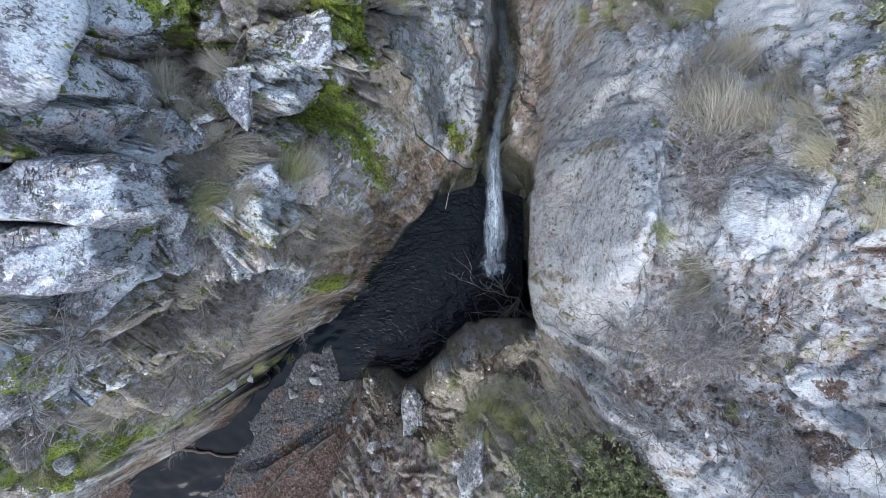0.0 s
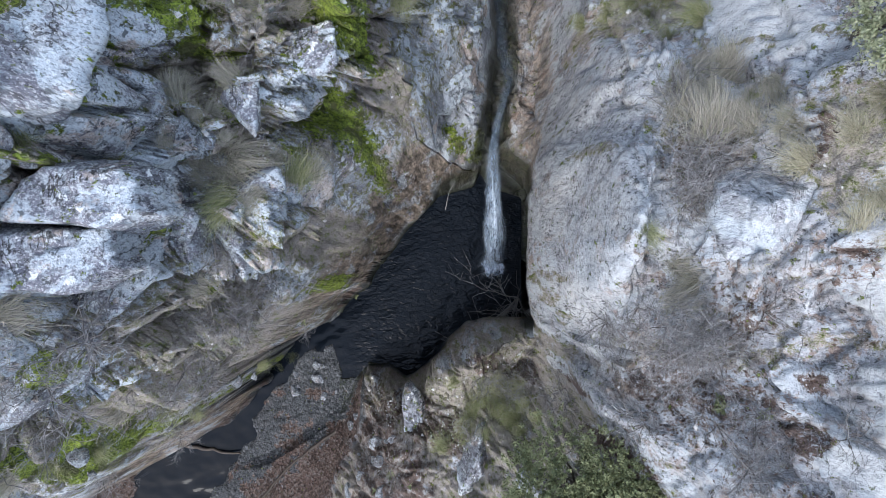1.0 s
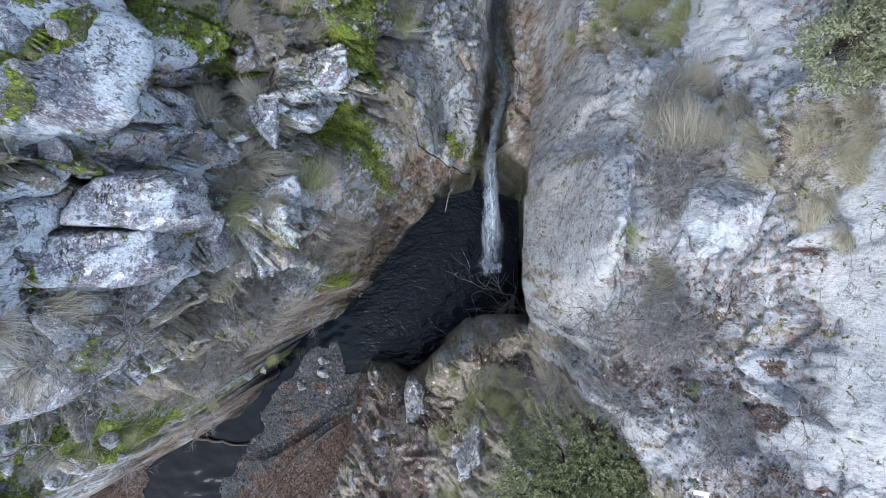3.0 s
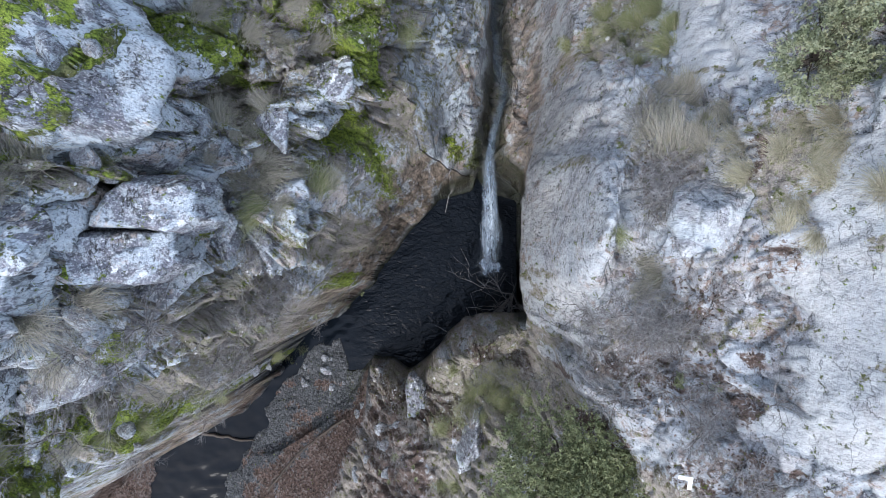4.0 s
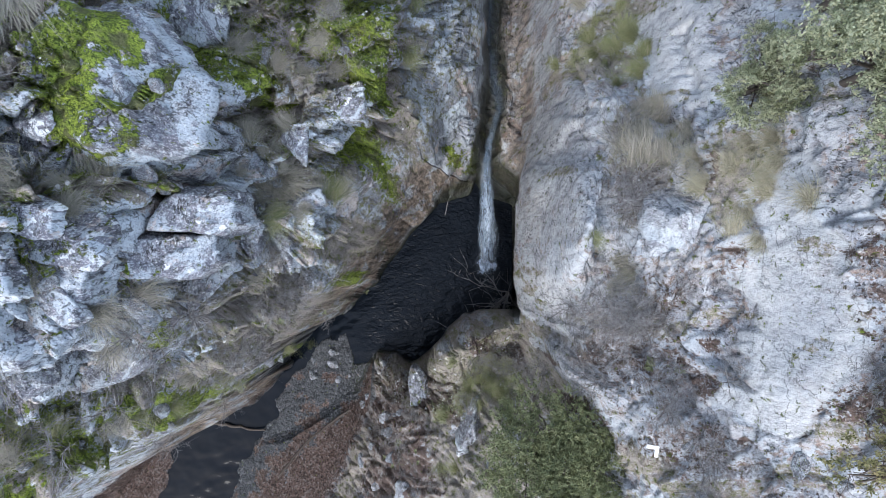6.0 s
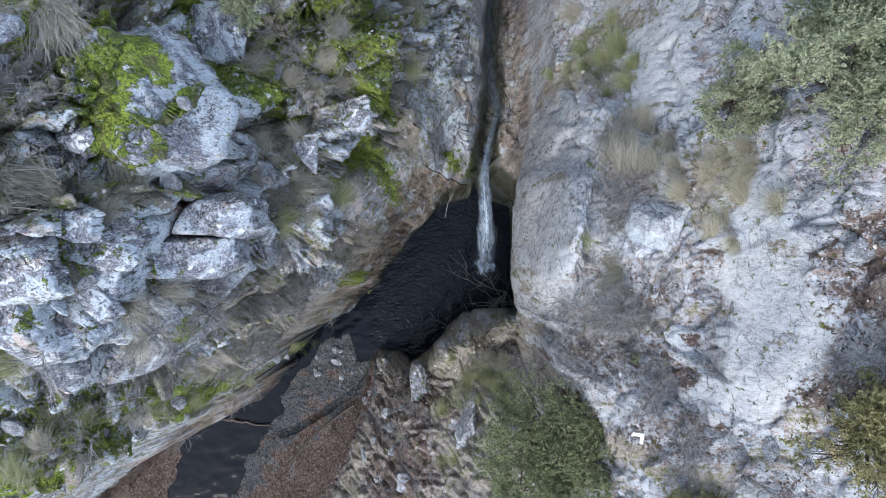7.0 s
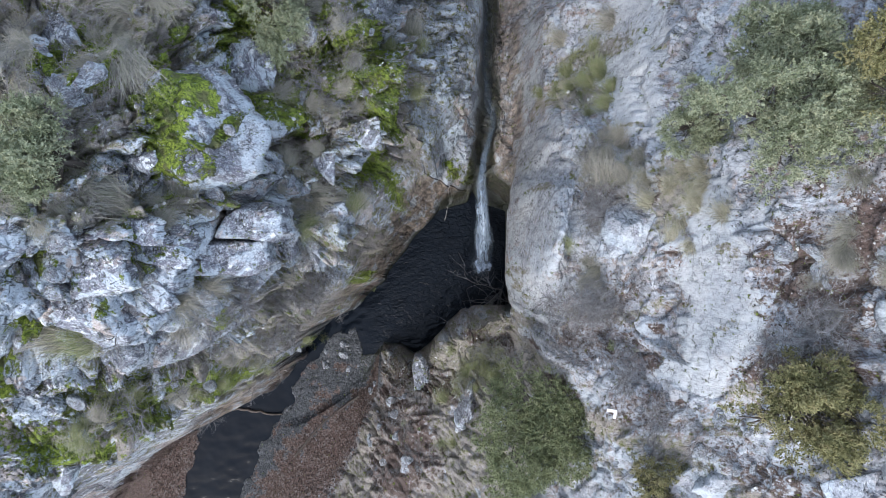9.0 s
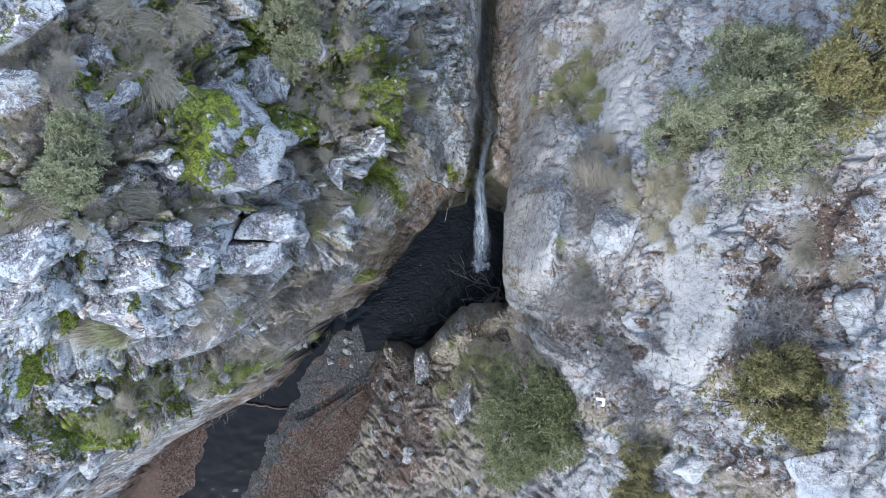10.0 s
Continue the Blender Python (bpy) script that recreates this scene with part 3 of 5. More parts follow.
def limestone(name, grounded=True, clean=0.0):
    """Weathered limestone with lichen; grounded: the bedrock, with what grows on it."""
    k = Nodes(name)
    times = lambda *v: functools.reduce(lambda a, b: k.math("MULTIPLY", a, b), v)
    if grounded:
        moss, soil, litter, tan = k.attr("cover")
        pale, wet_shade, gravel, west = k.attr("state")
        tone, calm, _, _ = k.attr("block")
        east = k.math("SUBTRACT", 1.0, west)
        busy = k.math("SUBTRACT", 1.0, times(calm, 0.6))
    else:
        west, east, tone, busy = 0.35, 0.65, 0.6, 1.0
    big, mid, fine = k.noise(0.8, 5, 0.6, warp=0.6), k.noise(4.5, 6, 0.6), k.noise(26, 4, 0.65)
    col = k.mix(k.ramp(big, 0.38, 0.62), (0.28, 0.302, 0.33), (0.46, 0.49, 0.515))
    drawn = k.noise(2.6, 6, 0.66, k.coords((1.0, 0.4, 0.6)))
    slab = k.mix(k.ramp(drawn, 0.36, 0.62), (0.31, 0.315, 0.33), (0.48, 0.485, 0.495))
    slab = k.mix(times(k.ramp(k.noise(0.55, 5, 0.62), 0.46, 0.58), 0.5), slab, (0.27, 0.27, 0.285))
    col = k.mix(times(east, 0.8), col, slab)
    col = k.mix(times(k.ramp(k.noise(9, 8, 0.8), 0.46, 0.60), k.math("SUBTRACT", 0.4, times(east, 0.2))), col, (0.21, 0.22, 0.24))
    # clean blue-grey faces and buff stains
    plain = k.ramp(k.math("ADD", k.noise(1.2, 5, 0.58, warp=1.0), times(k.math("SUBTRACT", tone, 0.5), 0.34)), 0.49, 0.52)
    grown = k.math("SUBTRACT", 1.0, times(plain, 0.8))
    col = k.mix(times(plain, k.math("SUBTRACT", 0.9, times(east, 0.55))), col, k.mix(k.ramp(fine, 0.3, 0.7), (0.43, 0.48, 0.525), (0.52, 0.57, 0.61)))
    stain = k.ramp(k.noise(1.1, 6, 0.66), 0.555, 0.59)
    col = k.mix(times(stain, k.math("ADD", 0.25, times(west, 0.5))), col, k.mix(k.ramp(mid, 0.35, 0.65), (0.36, 0.27, 0.21), (0.56, 0.44, 0.36)))
    if grounded:
        bare = k.mix(k.ramp(k.noise(1.6, 6, 0.65, k.coords((1.0, 0.5, 1.0))), 0.38, 0.62), (0.40, 0.415, 0.43), (0.54, 0.545, 0.54))
        bare = k.mix(times(k.ramp(k.noise(7, 6, 0.75), 0.5, 0.62), 0.35), bare, (0.30, 0.31, 0.33))
        col = k.mix(times(pale, 0.88), col, bare)
    # dark crusts of lichen, white rosettes, black specks
    crust = times(k.ramp(k.noise(0.65, 5, 0.65, warp=0.8), 0.43, 0.50), k.ramp(k.noise(11, 7, 0.78), 0.44, 0.51), k.math("ADD", 0.42, times(west, 0.42)), grown, busy)
    col = k.mix(crust, col, (0.13, 0.122, 0.15))
    white = times(k.ramp(k.noise(5.5, 6, 0.62, warp=0.4), 0.555, 0.573), k.ramp(k.noise(1.1, 3), 0.45, 0.51), k.math("SUBTRACT", 0.92, times(east, 0.62)), grown, busy)
    col = k.mix(white, col, k.mix(k.ramp(fine, 0.4, 0.6), (0.62, 0.64, 0.65), (0.78, 0.79, 0.78)))
    black = times(k.ramp(k.noise(17, 4, 0.6, warp=0.6), 0.56, 0.575), k.ramp(k.noise(1.5, 4), 0.45, 0.53), 0.9, busy, k.math("ADD", 0.35, times(grown, 0.65)))
    col = k.mix(black, col, (0.04, 0.04, 0.046))
    rosette = times(k.ramp(k.noise(8, 5, 0.6, warp=0.5), 0.585, 0.60), k.ramp(k.noise(2.0, 3), 0.43, 0.49), 0.8, k.math("SUBTRACT", 1.0, times(east, 0.4)), busy)
    col = k.mix(rosette, col, (0.06, 0.062, 0.066))
    col = k.mix(times(k.ramp(k.noise(34, 3, 0.6), 0.56, 0.59), k.math("SUBTRACT", 0.45, times(east, 0.25)), busy), col, (0.66, 0.67, 0.68))
    col = k.mix(times(k.ramp(k.noise(31, 3, 0.6), 0.56, 0.585), k.math("SUBTRACT", 0.5, times(east, 0.25)), busy), col, (0.10, 0.10, 0.11))
    line = k.math("ABSOLUTE", k.math("SUBTRACT", k.noise(1.3, 7, 0.58, k.coords((1.5, 0.5, 1.0))), 0.5))
    crack = times(k.ramp(line, 0.006, 0.0015), k.ramp(k.noise(0.8, 3), 0.46, 0.52), k.math("SUBTRACT", 1.0, times(east, 0.6)))
    col = k.mix(times(crack, 0.9), col, (0.045, 0.04, 0.036))
    if clean:
        face = k.mix(k.ramp(k.noise(1.3, 4, 0.6), 0.4, 0.6), (0.42, 0.455, 0.475), (0.54, 0.57, 0.585))
        col = k.mix(times(k.ramp(k.noise(3.0, 5, 0.7), 0.60, 0.46), clean), col, face)
    rough = 0.88
    height = k.math("ADD", k.math("MULTIPLY", mid, 1.2), k.math("MULTIPLY", fine, 0.26))
    height = k.math("SUBTRACT", height, times(crack, 0.5))
    if grounded:
        grain, clump = k.noise(45, 3, 0.7), k.noise(6, 8, 0.8)
        buff = k.mix(k.ramp(mid, 0.36, 0.64), (0.13, 0.105, 0.085), (0.36, 0.29, 0.23))
        buff = k.mix(times(k.ramp(k.noise(7, 7, 0.75), 0.5, 0.58), 0.7), buff, (0.07, 0.06, 0.05))
        col = k.mix(times(tan, k.ramp(k.noise(1.7, 6, 0.7), 0.40, 0.50)), col, buff)
        speck = times(k.ramp(k.noise(4.5, 8, 0.78, warp=0.5), 0.525, 0.56), k.ramp(k.noise(0.9, 3), 0.42, 0.54), k.math("SUBTRACT", east, times(pale, 0.8)), 0.8)
        col = k.mix(speck, col, k.mix(k.ramp(grain, 0.35, 0.65), (0.12, 0.085, 0.07), (0.34, 0.25, 0.20)))
        earth = k.mix(k.ramp(grain, 0.3, 0.7), (0.14, 0.12, 0.105), (0.40, 0.355, 0.32))
        earth = k.mix(k.ramp(clump, 0.50, 0.60), earth, k.mix(grain, (0.09, 0.10, 0.04), (0.20, 0.21, 0.10)))
        col = k.mix(k.ramp(k.math("ADD", soil, k.math("MULTIPLY", k.math("SUBTRACT", clump, 0.5), 3.2)), 0.48, 0.58), col, earth)
        leaf = k.mix(k.cells(26, out=1), (0.045, 0.032, 0.027), (0.15, 0.102, 0.083))
        leaf = k.mix(k.ramp(grain, 0.45, 0.7), leaf, (0.19, 0.155, 0.14))
        col = k.mix(k.ramp(k.math("ADD", litter, k.math("MULTIPLY", k.math("SUBTRACT", clump, 0.5), 3.2)), 0.48, 0.58), col, leaf)
        stone = k.mix(k.ramp(k.cells(30, out=1), 0.2, 0.8), (0.028, 0.03, 0.034), (0.10, 0.105, 0.11))
        col = k.mix(gravel, col, stone)
        green = k.mix(k.ramp(k.math("ADD", times(grain, 0.5), times(k.noise(14, 4, 0.7), 0.5)), 0.40, 0.58), (0.045, 0.065, 0.014), (0.27, 0.34, 0.05))
        green = k.mix(k.ramp(k.noise(2.6, 4), 0.50, 0.62), green, k.mix(grain, (0.06, 0.07, 0.028), (0.17, 0.17, 0.07)))
        cushion = k.ramp(k.math("ADD", moss, k.math("MULTIPLY", k.math("SUBTRACT", clump, 0.5), 4.4)), 0.45, 0.55)
        col = k.mix(cushion, col, green)
        # near-black colour for wet rock and for the painted shade under the overhangs
        col = k.mix(times(wet_shade, 0.85), col, k.mix(k.ramp(clump, 0.4, 0.65), (0.018, 0.018, 0.016), (0.035, 0.045, 0.015)))
        rough = k.math("SUBTRACT", 0.9, k.math("MULTIPLY", wet_shade, 0.5))
        height = k.math("ADD", height, k.math("MULTIPLY", cushion, k.math("ADD", 0.35, times(k.noise(13, 4, 0.6), 1.4))))
        height = k.math("ADD", height, times(k.noise(2.4, 6, 0.65), tan, 3.0))
    k.bump(height, 1.0, 0.065)
    return k.done(col, rough)


def water_material():
    k = Nodes("dark_water")
    ripple = k.noise(4.6, 2, 0.5, k.coords((1.0, 1.5, 1)), warp=0.5)
    swell = k.noise(1.4, 2, 0.5, k.coords((1.0, 1.4, 1)))
    where = k.tree.nodes.new("ShaderNodeSeparateXYZ")
    k.put(where.inputs[0], k.coords())
    # the pool is stirred by the fall, the stream below it lies calm
    stir = k.math("ADD", 0.07, k.math("MULTIPLY", k.ramp(where.outputs[0], -4.8, -2.6), 0.93))
    k.bump(k.math("MULTIPLY", stir, k.math("ADD", ripple, k.math("MULTIPLY", swell, 0.8))), 1.0, 0.038)
    k.bsdf.inputs["IOR"].default_value = 1.33
    k.bsdf.inputs["Specular IOR Level"].default_value = 0.28
    return k.done(k.mix(k.noise(0.6, 3), (0.002, 0.003, 0.005), (0.006, 0.009, 0.014)), 0.06)


BEDROCK, BOULDER, WATER = limestone("limestone_bedrock"), limestone("pale_limestone", False, 0.3), water_material()

# ---------------------------------------------------------------- large structure
mid = lambda g: (g[:-1, :-1] + g[1:, 1:]) / 2
in_floor, in_west, in_spur = (mid(blur(np.clip(g, 0, 1), 3)) > 0.5 for g in (floor, west, spur))
COVER = (("cover", ATTR1), ("state", ATTR2), ("block", ATTR3))
west_side = ~in_floor & (in_west | (mid(GX) < slot_x[:-1, :-1]) & ~in_spur & (mid(GY) > mid(foot_y)))
for name, keep, label in (("cliff_west", west_side, "blocky grey limestone cliff with moss, lichen and grass ledges"),
                          ("cliff_east", ~in_floor & ~west_side & ~in_spur, "pale grey limestone slab cliff with dry shrubs and soil pockets"),
                          ("rock_spur", ~in_floor & ~west_side & in_spur, "brown earthy rock spur with grass above the plunge pool"),
                          ("stream_bed", in_floor, "dark gravel stream bed with rusty fallen leaves")):
    tagged(new(name, grid_mesh(name, GPX, GPY, GPZ, keep, BEDROCK, COVER)), label, "rock", kind="structure")

wx, wy = np.meshgrid(np.linspace(-24, 3.2, 300), np.linspace(-26, 3.2, 300))
wz = -0.02 + 0.012 * fbm(wx * 2.2, wy * 3.2, wx * 0, 3, 5) - 0.35 * smooth(-12, -26, wy)
tagged(new("water", grid_mesh("water", wx, wy, wz, np.ones((299, 299), bool), WATER)), "dark rippled plunge pool draining into a shallow stream", "water", kind="structure")

# ---------------------------------------------------------------- helpers for things
from mathutils.bvhtree import BVHTree

deps = bpy.context.evaluated_depsgraph_get()
TREES = [BVHTree.FromObject(bpy.data.objects[n], deps) for n in ("cliff_west", "cliff_east", "rock_spur", "stream_bed")]


def ground_at(x, y):
    """The highest rock at a place in plan, and its normal."""
    best = (Vector((x, y, 0.0)), Vector((0, 0, 1)))
    for tree in TREES:
        place, normal, _, _ = tree.ray_cast(Vector((x, y, 60)), Vector((0, 0, -1)))
        if place is not None and (place.z > best[0].z or best[0].z == 0.0):
            best = (place, normal if normal.z >= 0 else -normal)
    return best


def mesh_of(name, verts, faces, mat, smooth_faces=False):
    me = bpy.data.meshes.new(name)
    me.from_pydata([tuple(v) for v in verts], [], faces)
    me.polygons.foreach_set("use_smooth", np.full(len(faces), smooth_faces))
    me.materials.append(mat)
    me.update()
    return me


def part(name, me, parent, label=""):
    ob = new(name, me)
    ob.parent = parent
    return tagged(ob, label)


def island_mix(name, colors, rough=0.75, translucent=0.0, object_share=0.35):
    """A material whose colour varies from piece to piece and a little from thing to thing."""
    k = Nodes(name)
    isl = k.tree.nodes.new("ShaderNodeNewGeometry").outputs["Random Per Island"]
    r = k.math("FRACT", k.math("ADD", isl, k.math("MULTIPLY", k.random(), object_share)))
    if translucent:
        r = k.math("ADD", k.math("MULTIPLY", r, 0.4), k.math("MULTIPLY", k.ramp(k.noise(4.5, 4, 0.6, k.coords((1, 1, 1))), 0.36, 0.64), 0.6))
    ramp = k.tree.nodes.new("ShaderNodeValToRGB")
    els = ramp.color_ramp.elements
    while len(els) < len(colors):
        els.new(0.5)
    for i, (e, c) in enumerate(zip(els, colors)):
        e.position, e.color = i / (len(colors) - 1), (*c, 1)
    k.put(ramp.inputs[0], r)
    col = k.mix(k.math("MULTIPLY", k.noise(30, 2), 0.5), ramp.outputs[0], tuple(c * 0.55 for c in colors[0]))
    mat = k.done(col, rough)
    if translucent:
        k.bsdf.inputs["Transmission Weight"].default_value = 0.0
        t = k.tree.nodes.new("ShaderNodeBsdfTranslucent")
        m = k.tree.nodes.new("ShaderNodeMixShader")
        m.inputs[0].default_value = translucent
        k.put(t.inputs[0], col)
        k.tree.links.new(k.bsdf.outputs[0], m.inputs[1]), k.tree.links.new(t.outputs[0], m.inputs[2])
        k.tree.links.new(m.outputs[0], k.tree.nodes["Material Output"].inputs[0])
    return mat


GRASS = {"D": island_mix("dry_grass", [(0.20, 0.185, 0.155), (0.36, 0.33, 0.28), (0.52, 0.48, 0.41), (0.25, 0.26, 0.14)]),
         "G": island_mix("green_grass", [(0.12, 0.15, 0.066), (0.23, 0.26, 0.11), (0.32, 0.32, 0.17), (0.48, 0.43, 0.28)]),
         "S": island_mix("straw_grass", [(0.24, 0.22, 0.14), (0.44, 0.40, 0.29), (0.56, 0.52, 0.42), (0.26, 0.27, 0.14)], 0.75, 0.0, 0.5)}
TWIG = island_mix("grey_twigs", [(0.13, 0.125, 0.125), (0.27, 0.26, 0.26), (0.46, 0.45, 0.45)])
BARK_GREY = island_mix("grey_bark", [(0.11, 0.10, 0.095), (0.24, 0.225, 0.215)])
BARK = island_mix("dark_bark", [(0.05, 0.04, 0.032), (0.11, 0.09, 0.075)])
LEAF = {"grey": island_mix("grey_green_leaves", [(0.13, 0.155, 0.085), (0.30, 0.33, 0.20), (0.44, 0.465, 0.32), (0.46, 0.44, 0.26)], 0.6, 0.25),
        "olive": island_mix("olive_leaves", [(0.11, 0.11, 0.05), (0.26, 0.25, 0.11), (0.38, 0.35, 0.17), (0.42, 0.34, 0.18)], 0.6, 0.25),
        "green": island_mix("green_leaves", [(0.10, 0.12, 0.065), (0.24, 0.27, 0.14), (0.35, 0.38, 0.205), (0.33, 0.33, 0.19)], 0.6, 0.25)}


def rock_mesh(name, seed, facets=9, level=4, rough=0.062, moss=0.0, planes=()):
    """A weathered block of unit radius: a rounded polyhedron with worn edges."""
    rng = np.random.RandomState(seed)
    bm = bmesh.new()
    bmesh.ops.create_icosphere(bm, subdivisions=level, radius=1)
    p = np.array([v.co for v in bm.verts])
    axes = rng.normal(size=(facets, 3))
    axes /= np.linalg.norm(axes, axis=1)[:, None]
    axes = np.vstack([axes, [(0, 0, 1), (0.2, 0.1, -1)]])
    depth = np.append(rng.uniform(0.5, 0.95, facets), [0.75, 0.9])
    if planes:
        axes = np.array([q[:3] for q in planes], float)
        axes /= np.linalg.norm(axes, axis=1)[:, None]
        depth = np.array([q[3] for q in planes])
    reach = depth / np.maximum(p @ axes.T, 0.05)
    r = -np.log(np.exp(-90 * reach).sum(1)) / 90
    r = np.minimum(r, 1.3)
    q = p * r[:, None]
    o = rng.uniform(0, 50)
    x, y, z = q[:, 0] * 2 + o, q[:, 1] * 2, q[:, 2] * 2
    r = r * (1 + rough * 1.6 * fbm(x, y, z, 4, seed) + rough * 0.5 * fbm(x * 4, y * 4, z * 4, 3, seed + 3))
    crack = np.abs(vnoise(x * 0.7, y * 0.7, z * 0.7, seed + 9))
    r = r - 0.10 * np.exp(-(crack / 0.03) ** 2)
    for v, n, s in zip(bm.verts, p, r):
        v.co = n * s
    me = bpy.data.meshes.new(name)
    bm.to_mesh(me)
    bm.free()
    q = p * r[:, None]
    cover = np.zeros((len(p), 4), np.float32)
    if moss:
        up = smooth(0.05, 0.5, p[:, 2] - 0.3 * np.maximum(p[:, 0], 0))
        cover[:, 0] = np.clip(0.6 * moss * up * smooth(-0.9, 0.1, fbm(q[:, 0] * 1.6 + o, q[:, 1] * 1.6, q[:, 2] * 1.6, 3, seed + 30)), 0, 1)
    for key, val in (("cover", cover), ("state", np.tile(np.array([0, 0, 0, 1], np.float32), (len(p), 1))), ("block", np.tile(np.array([0.54, 0, 0, 0], np.float32), (len(p), 1)))):
        me.attributes.new(key, "FLOAT_COLOR", "POINT").data.foreach_set("color", val.ravel())
    me.polygons.foreach_set("use_smooth", np.ones(len(me.polygons), bool))
    me.materials.append(BEDROCK)
    return me


def boulder(x, y, size, turn, seed, label, sink=0.35, moss=0.0, tilt=(0, 0), facets=9, z=None, pale_rock=False, planes=()):
    base, _ = ground_at(x, y)
    ob = new("boulder", rock_mesh("boulder", seed, facets, 5 if max(size) > 0.5 else 4, moss=moss, planes=planes))
    ob.matrix_world = pose(x, y, (base.z if z is None else z) + size[2] * (0.8 - 2 * sink), tilt[0], tilt[1], turn)
    ob.data.transform(Matrix.Diagonal((*size, 1)))
    if pale_rock:
        ob.data.materials[0] = BOULDER
    return tagged(ob, label, "boulder")


def tussock_mesh(name, seed, mat, blades=800, length=1.0, lean=(0, 0), spread=1.0, comb=1.0):
    """A clump of thin arching blades of unit height."""
    rng = np.random.RandomState(seed)
    verts, faces = [], []
    for _ in range(blades):
        az, out = rng.normal(0, comb), abs(rng.normal(0.25, 0.75)) * spread
        d = Vector((math.cos(az), math.sin(az), 0))
        side = Vector((-d.y, d.x, 0))
        root = Vector((rng.normal(0, 0.13), rng.normal(0, 0.16), 0))
        ln, w = length * rng.uniform(0.3, 1.15), rng.uniform(0.0035, 0.007)
        rise = 1.0 / (1 + out)
        droop = rng.uniform(0.2, 1.1)
        wob = rng.normal(0, 0.16)
        n0 = len(verts)
        for s in (0, 0.35, 0.7, 1.0):
            c = root + d * (ln * out * rise * 1.3 * s) + Vector((lean[0], lean[1], 0)) * (ln * s * s) + Vector((0, 0, ln * (s * rise - droop * out * rise * s * s)))
            c = c + side * (wob * s * s)
            if s < 1:
                verts += [c - side * w * (1 - 0.6 * s), c + side * w * (1 - 0.6 * s)]
            else:
                verts.append(c)
        faces += [(n0, n0 + 1, n0 + 3, n0 + 2), (n0 + 2, n0 + 3, n0 + 5, n0 + 4), (n0 + 4, n0 + 5, n0 + 6)]
    return mesh_of(name, verts, faces, mat)


def tube(verts, faces, pts, r0, r1, sides=4):
    n = len(pts)
    start = len(verts)
    for i, p in enumerate(pts):
        d = (pts[min(i + 1, n - 1)] - pts[max(i - 1, 0)]).normalized()
        u = d.orthogonal().normalized()
        v = d.cross(u)
        r = r0 + (r1 - r0) * i / (n - 1)
        for s in range(sides):
            a = 2 * math.pi * s / sides
            verts.append(p + u * (r * math.cos(a)) + v * (r * math.sin(a)))
    for i in range(n - 1):
        for s in range(sides):
            a, b = start + i * sides + s, start + i * sides + (s + 1) % sides
            faces.append((a, b, b + sides, a + sides))
    faces.append(tuple(start + (n - 1) * sides + s for s in range(sides)))


def branching(verts, faces, rng, at, heading, length, radius, level, kids, wander=0.35, fine=None, sides=4):
    """A crooked branch with its side branches."""
    pts, d = [at], heading.normalized()
    steps_n = 4 if level > 1 else 3
    for _ in range(steps_n):
        d = (d + Vector(rng.normal(0, wander, 3))).normalized()
        pts.append(pts[-1] + d * (length / steps_n))
    tube(*(fine if fine and level < 2 else (verts, faces)), pts, radius, radius * 0.45, sides if level > 1 else 3)
    if level == 0:
        return
    for _ in range(kids):
        i = rng.randint(1, len(pts))
        side = (d + Vector(rng.normal(0, 0.75, 3))).normalized()
        branching(verts, faces, rng, pts[i], side, length * rng.uniform(0.45, 0.75), radius * 0.6, level - 1, kids, wander, fine, sides)


def dry_shrub_mesh(seed, stems=8, kids=5, levels=2):
    rng = np.random.RandomState(seed)
    verts, faces, fine = [], [], ([], [])
    for _ in range(stems):
        az, el = rng.uniform(0, 2 * math.pi), rng.uniform(0.35, 1.3)
        d = Vector((math.cos(az) * math.cos(el), math.sin(az) * math.cos(el), math.sin(el)))
        branching(verts, faces, rng, d * 0.03, d, rng.uniform(0.6, 1.0), 0.012, levels, kids, 0.25, fine)
    return mesh_of("dry_shrub", verts, faces, BARK_GREY, True), mesh_of("twig_tangle", *fine, TWIG)


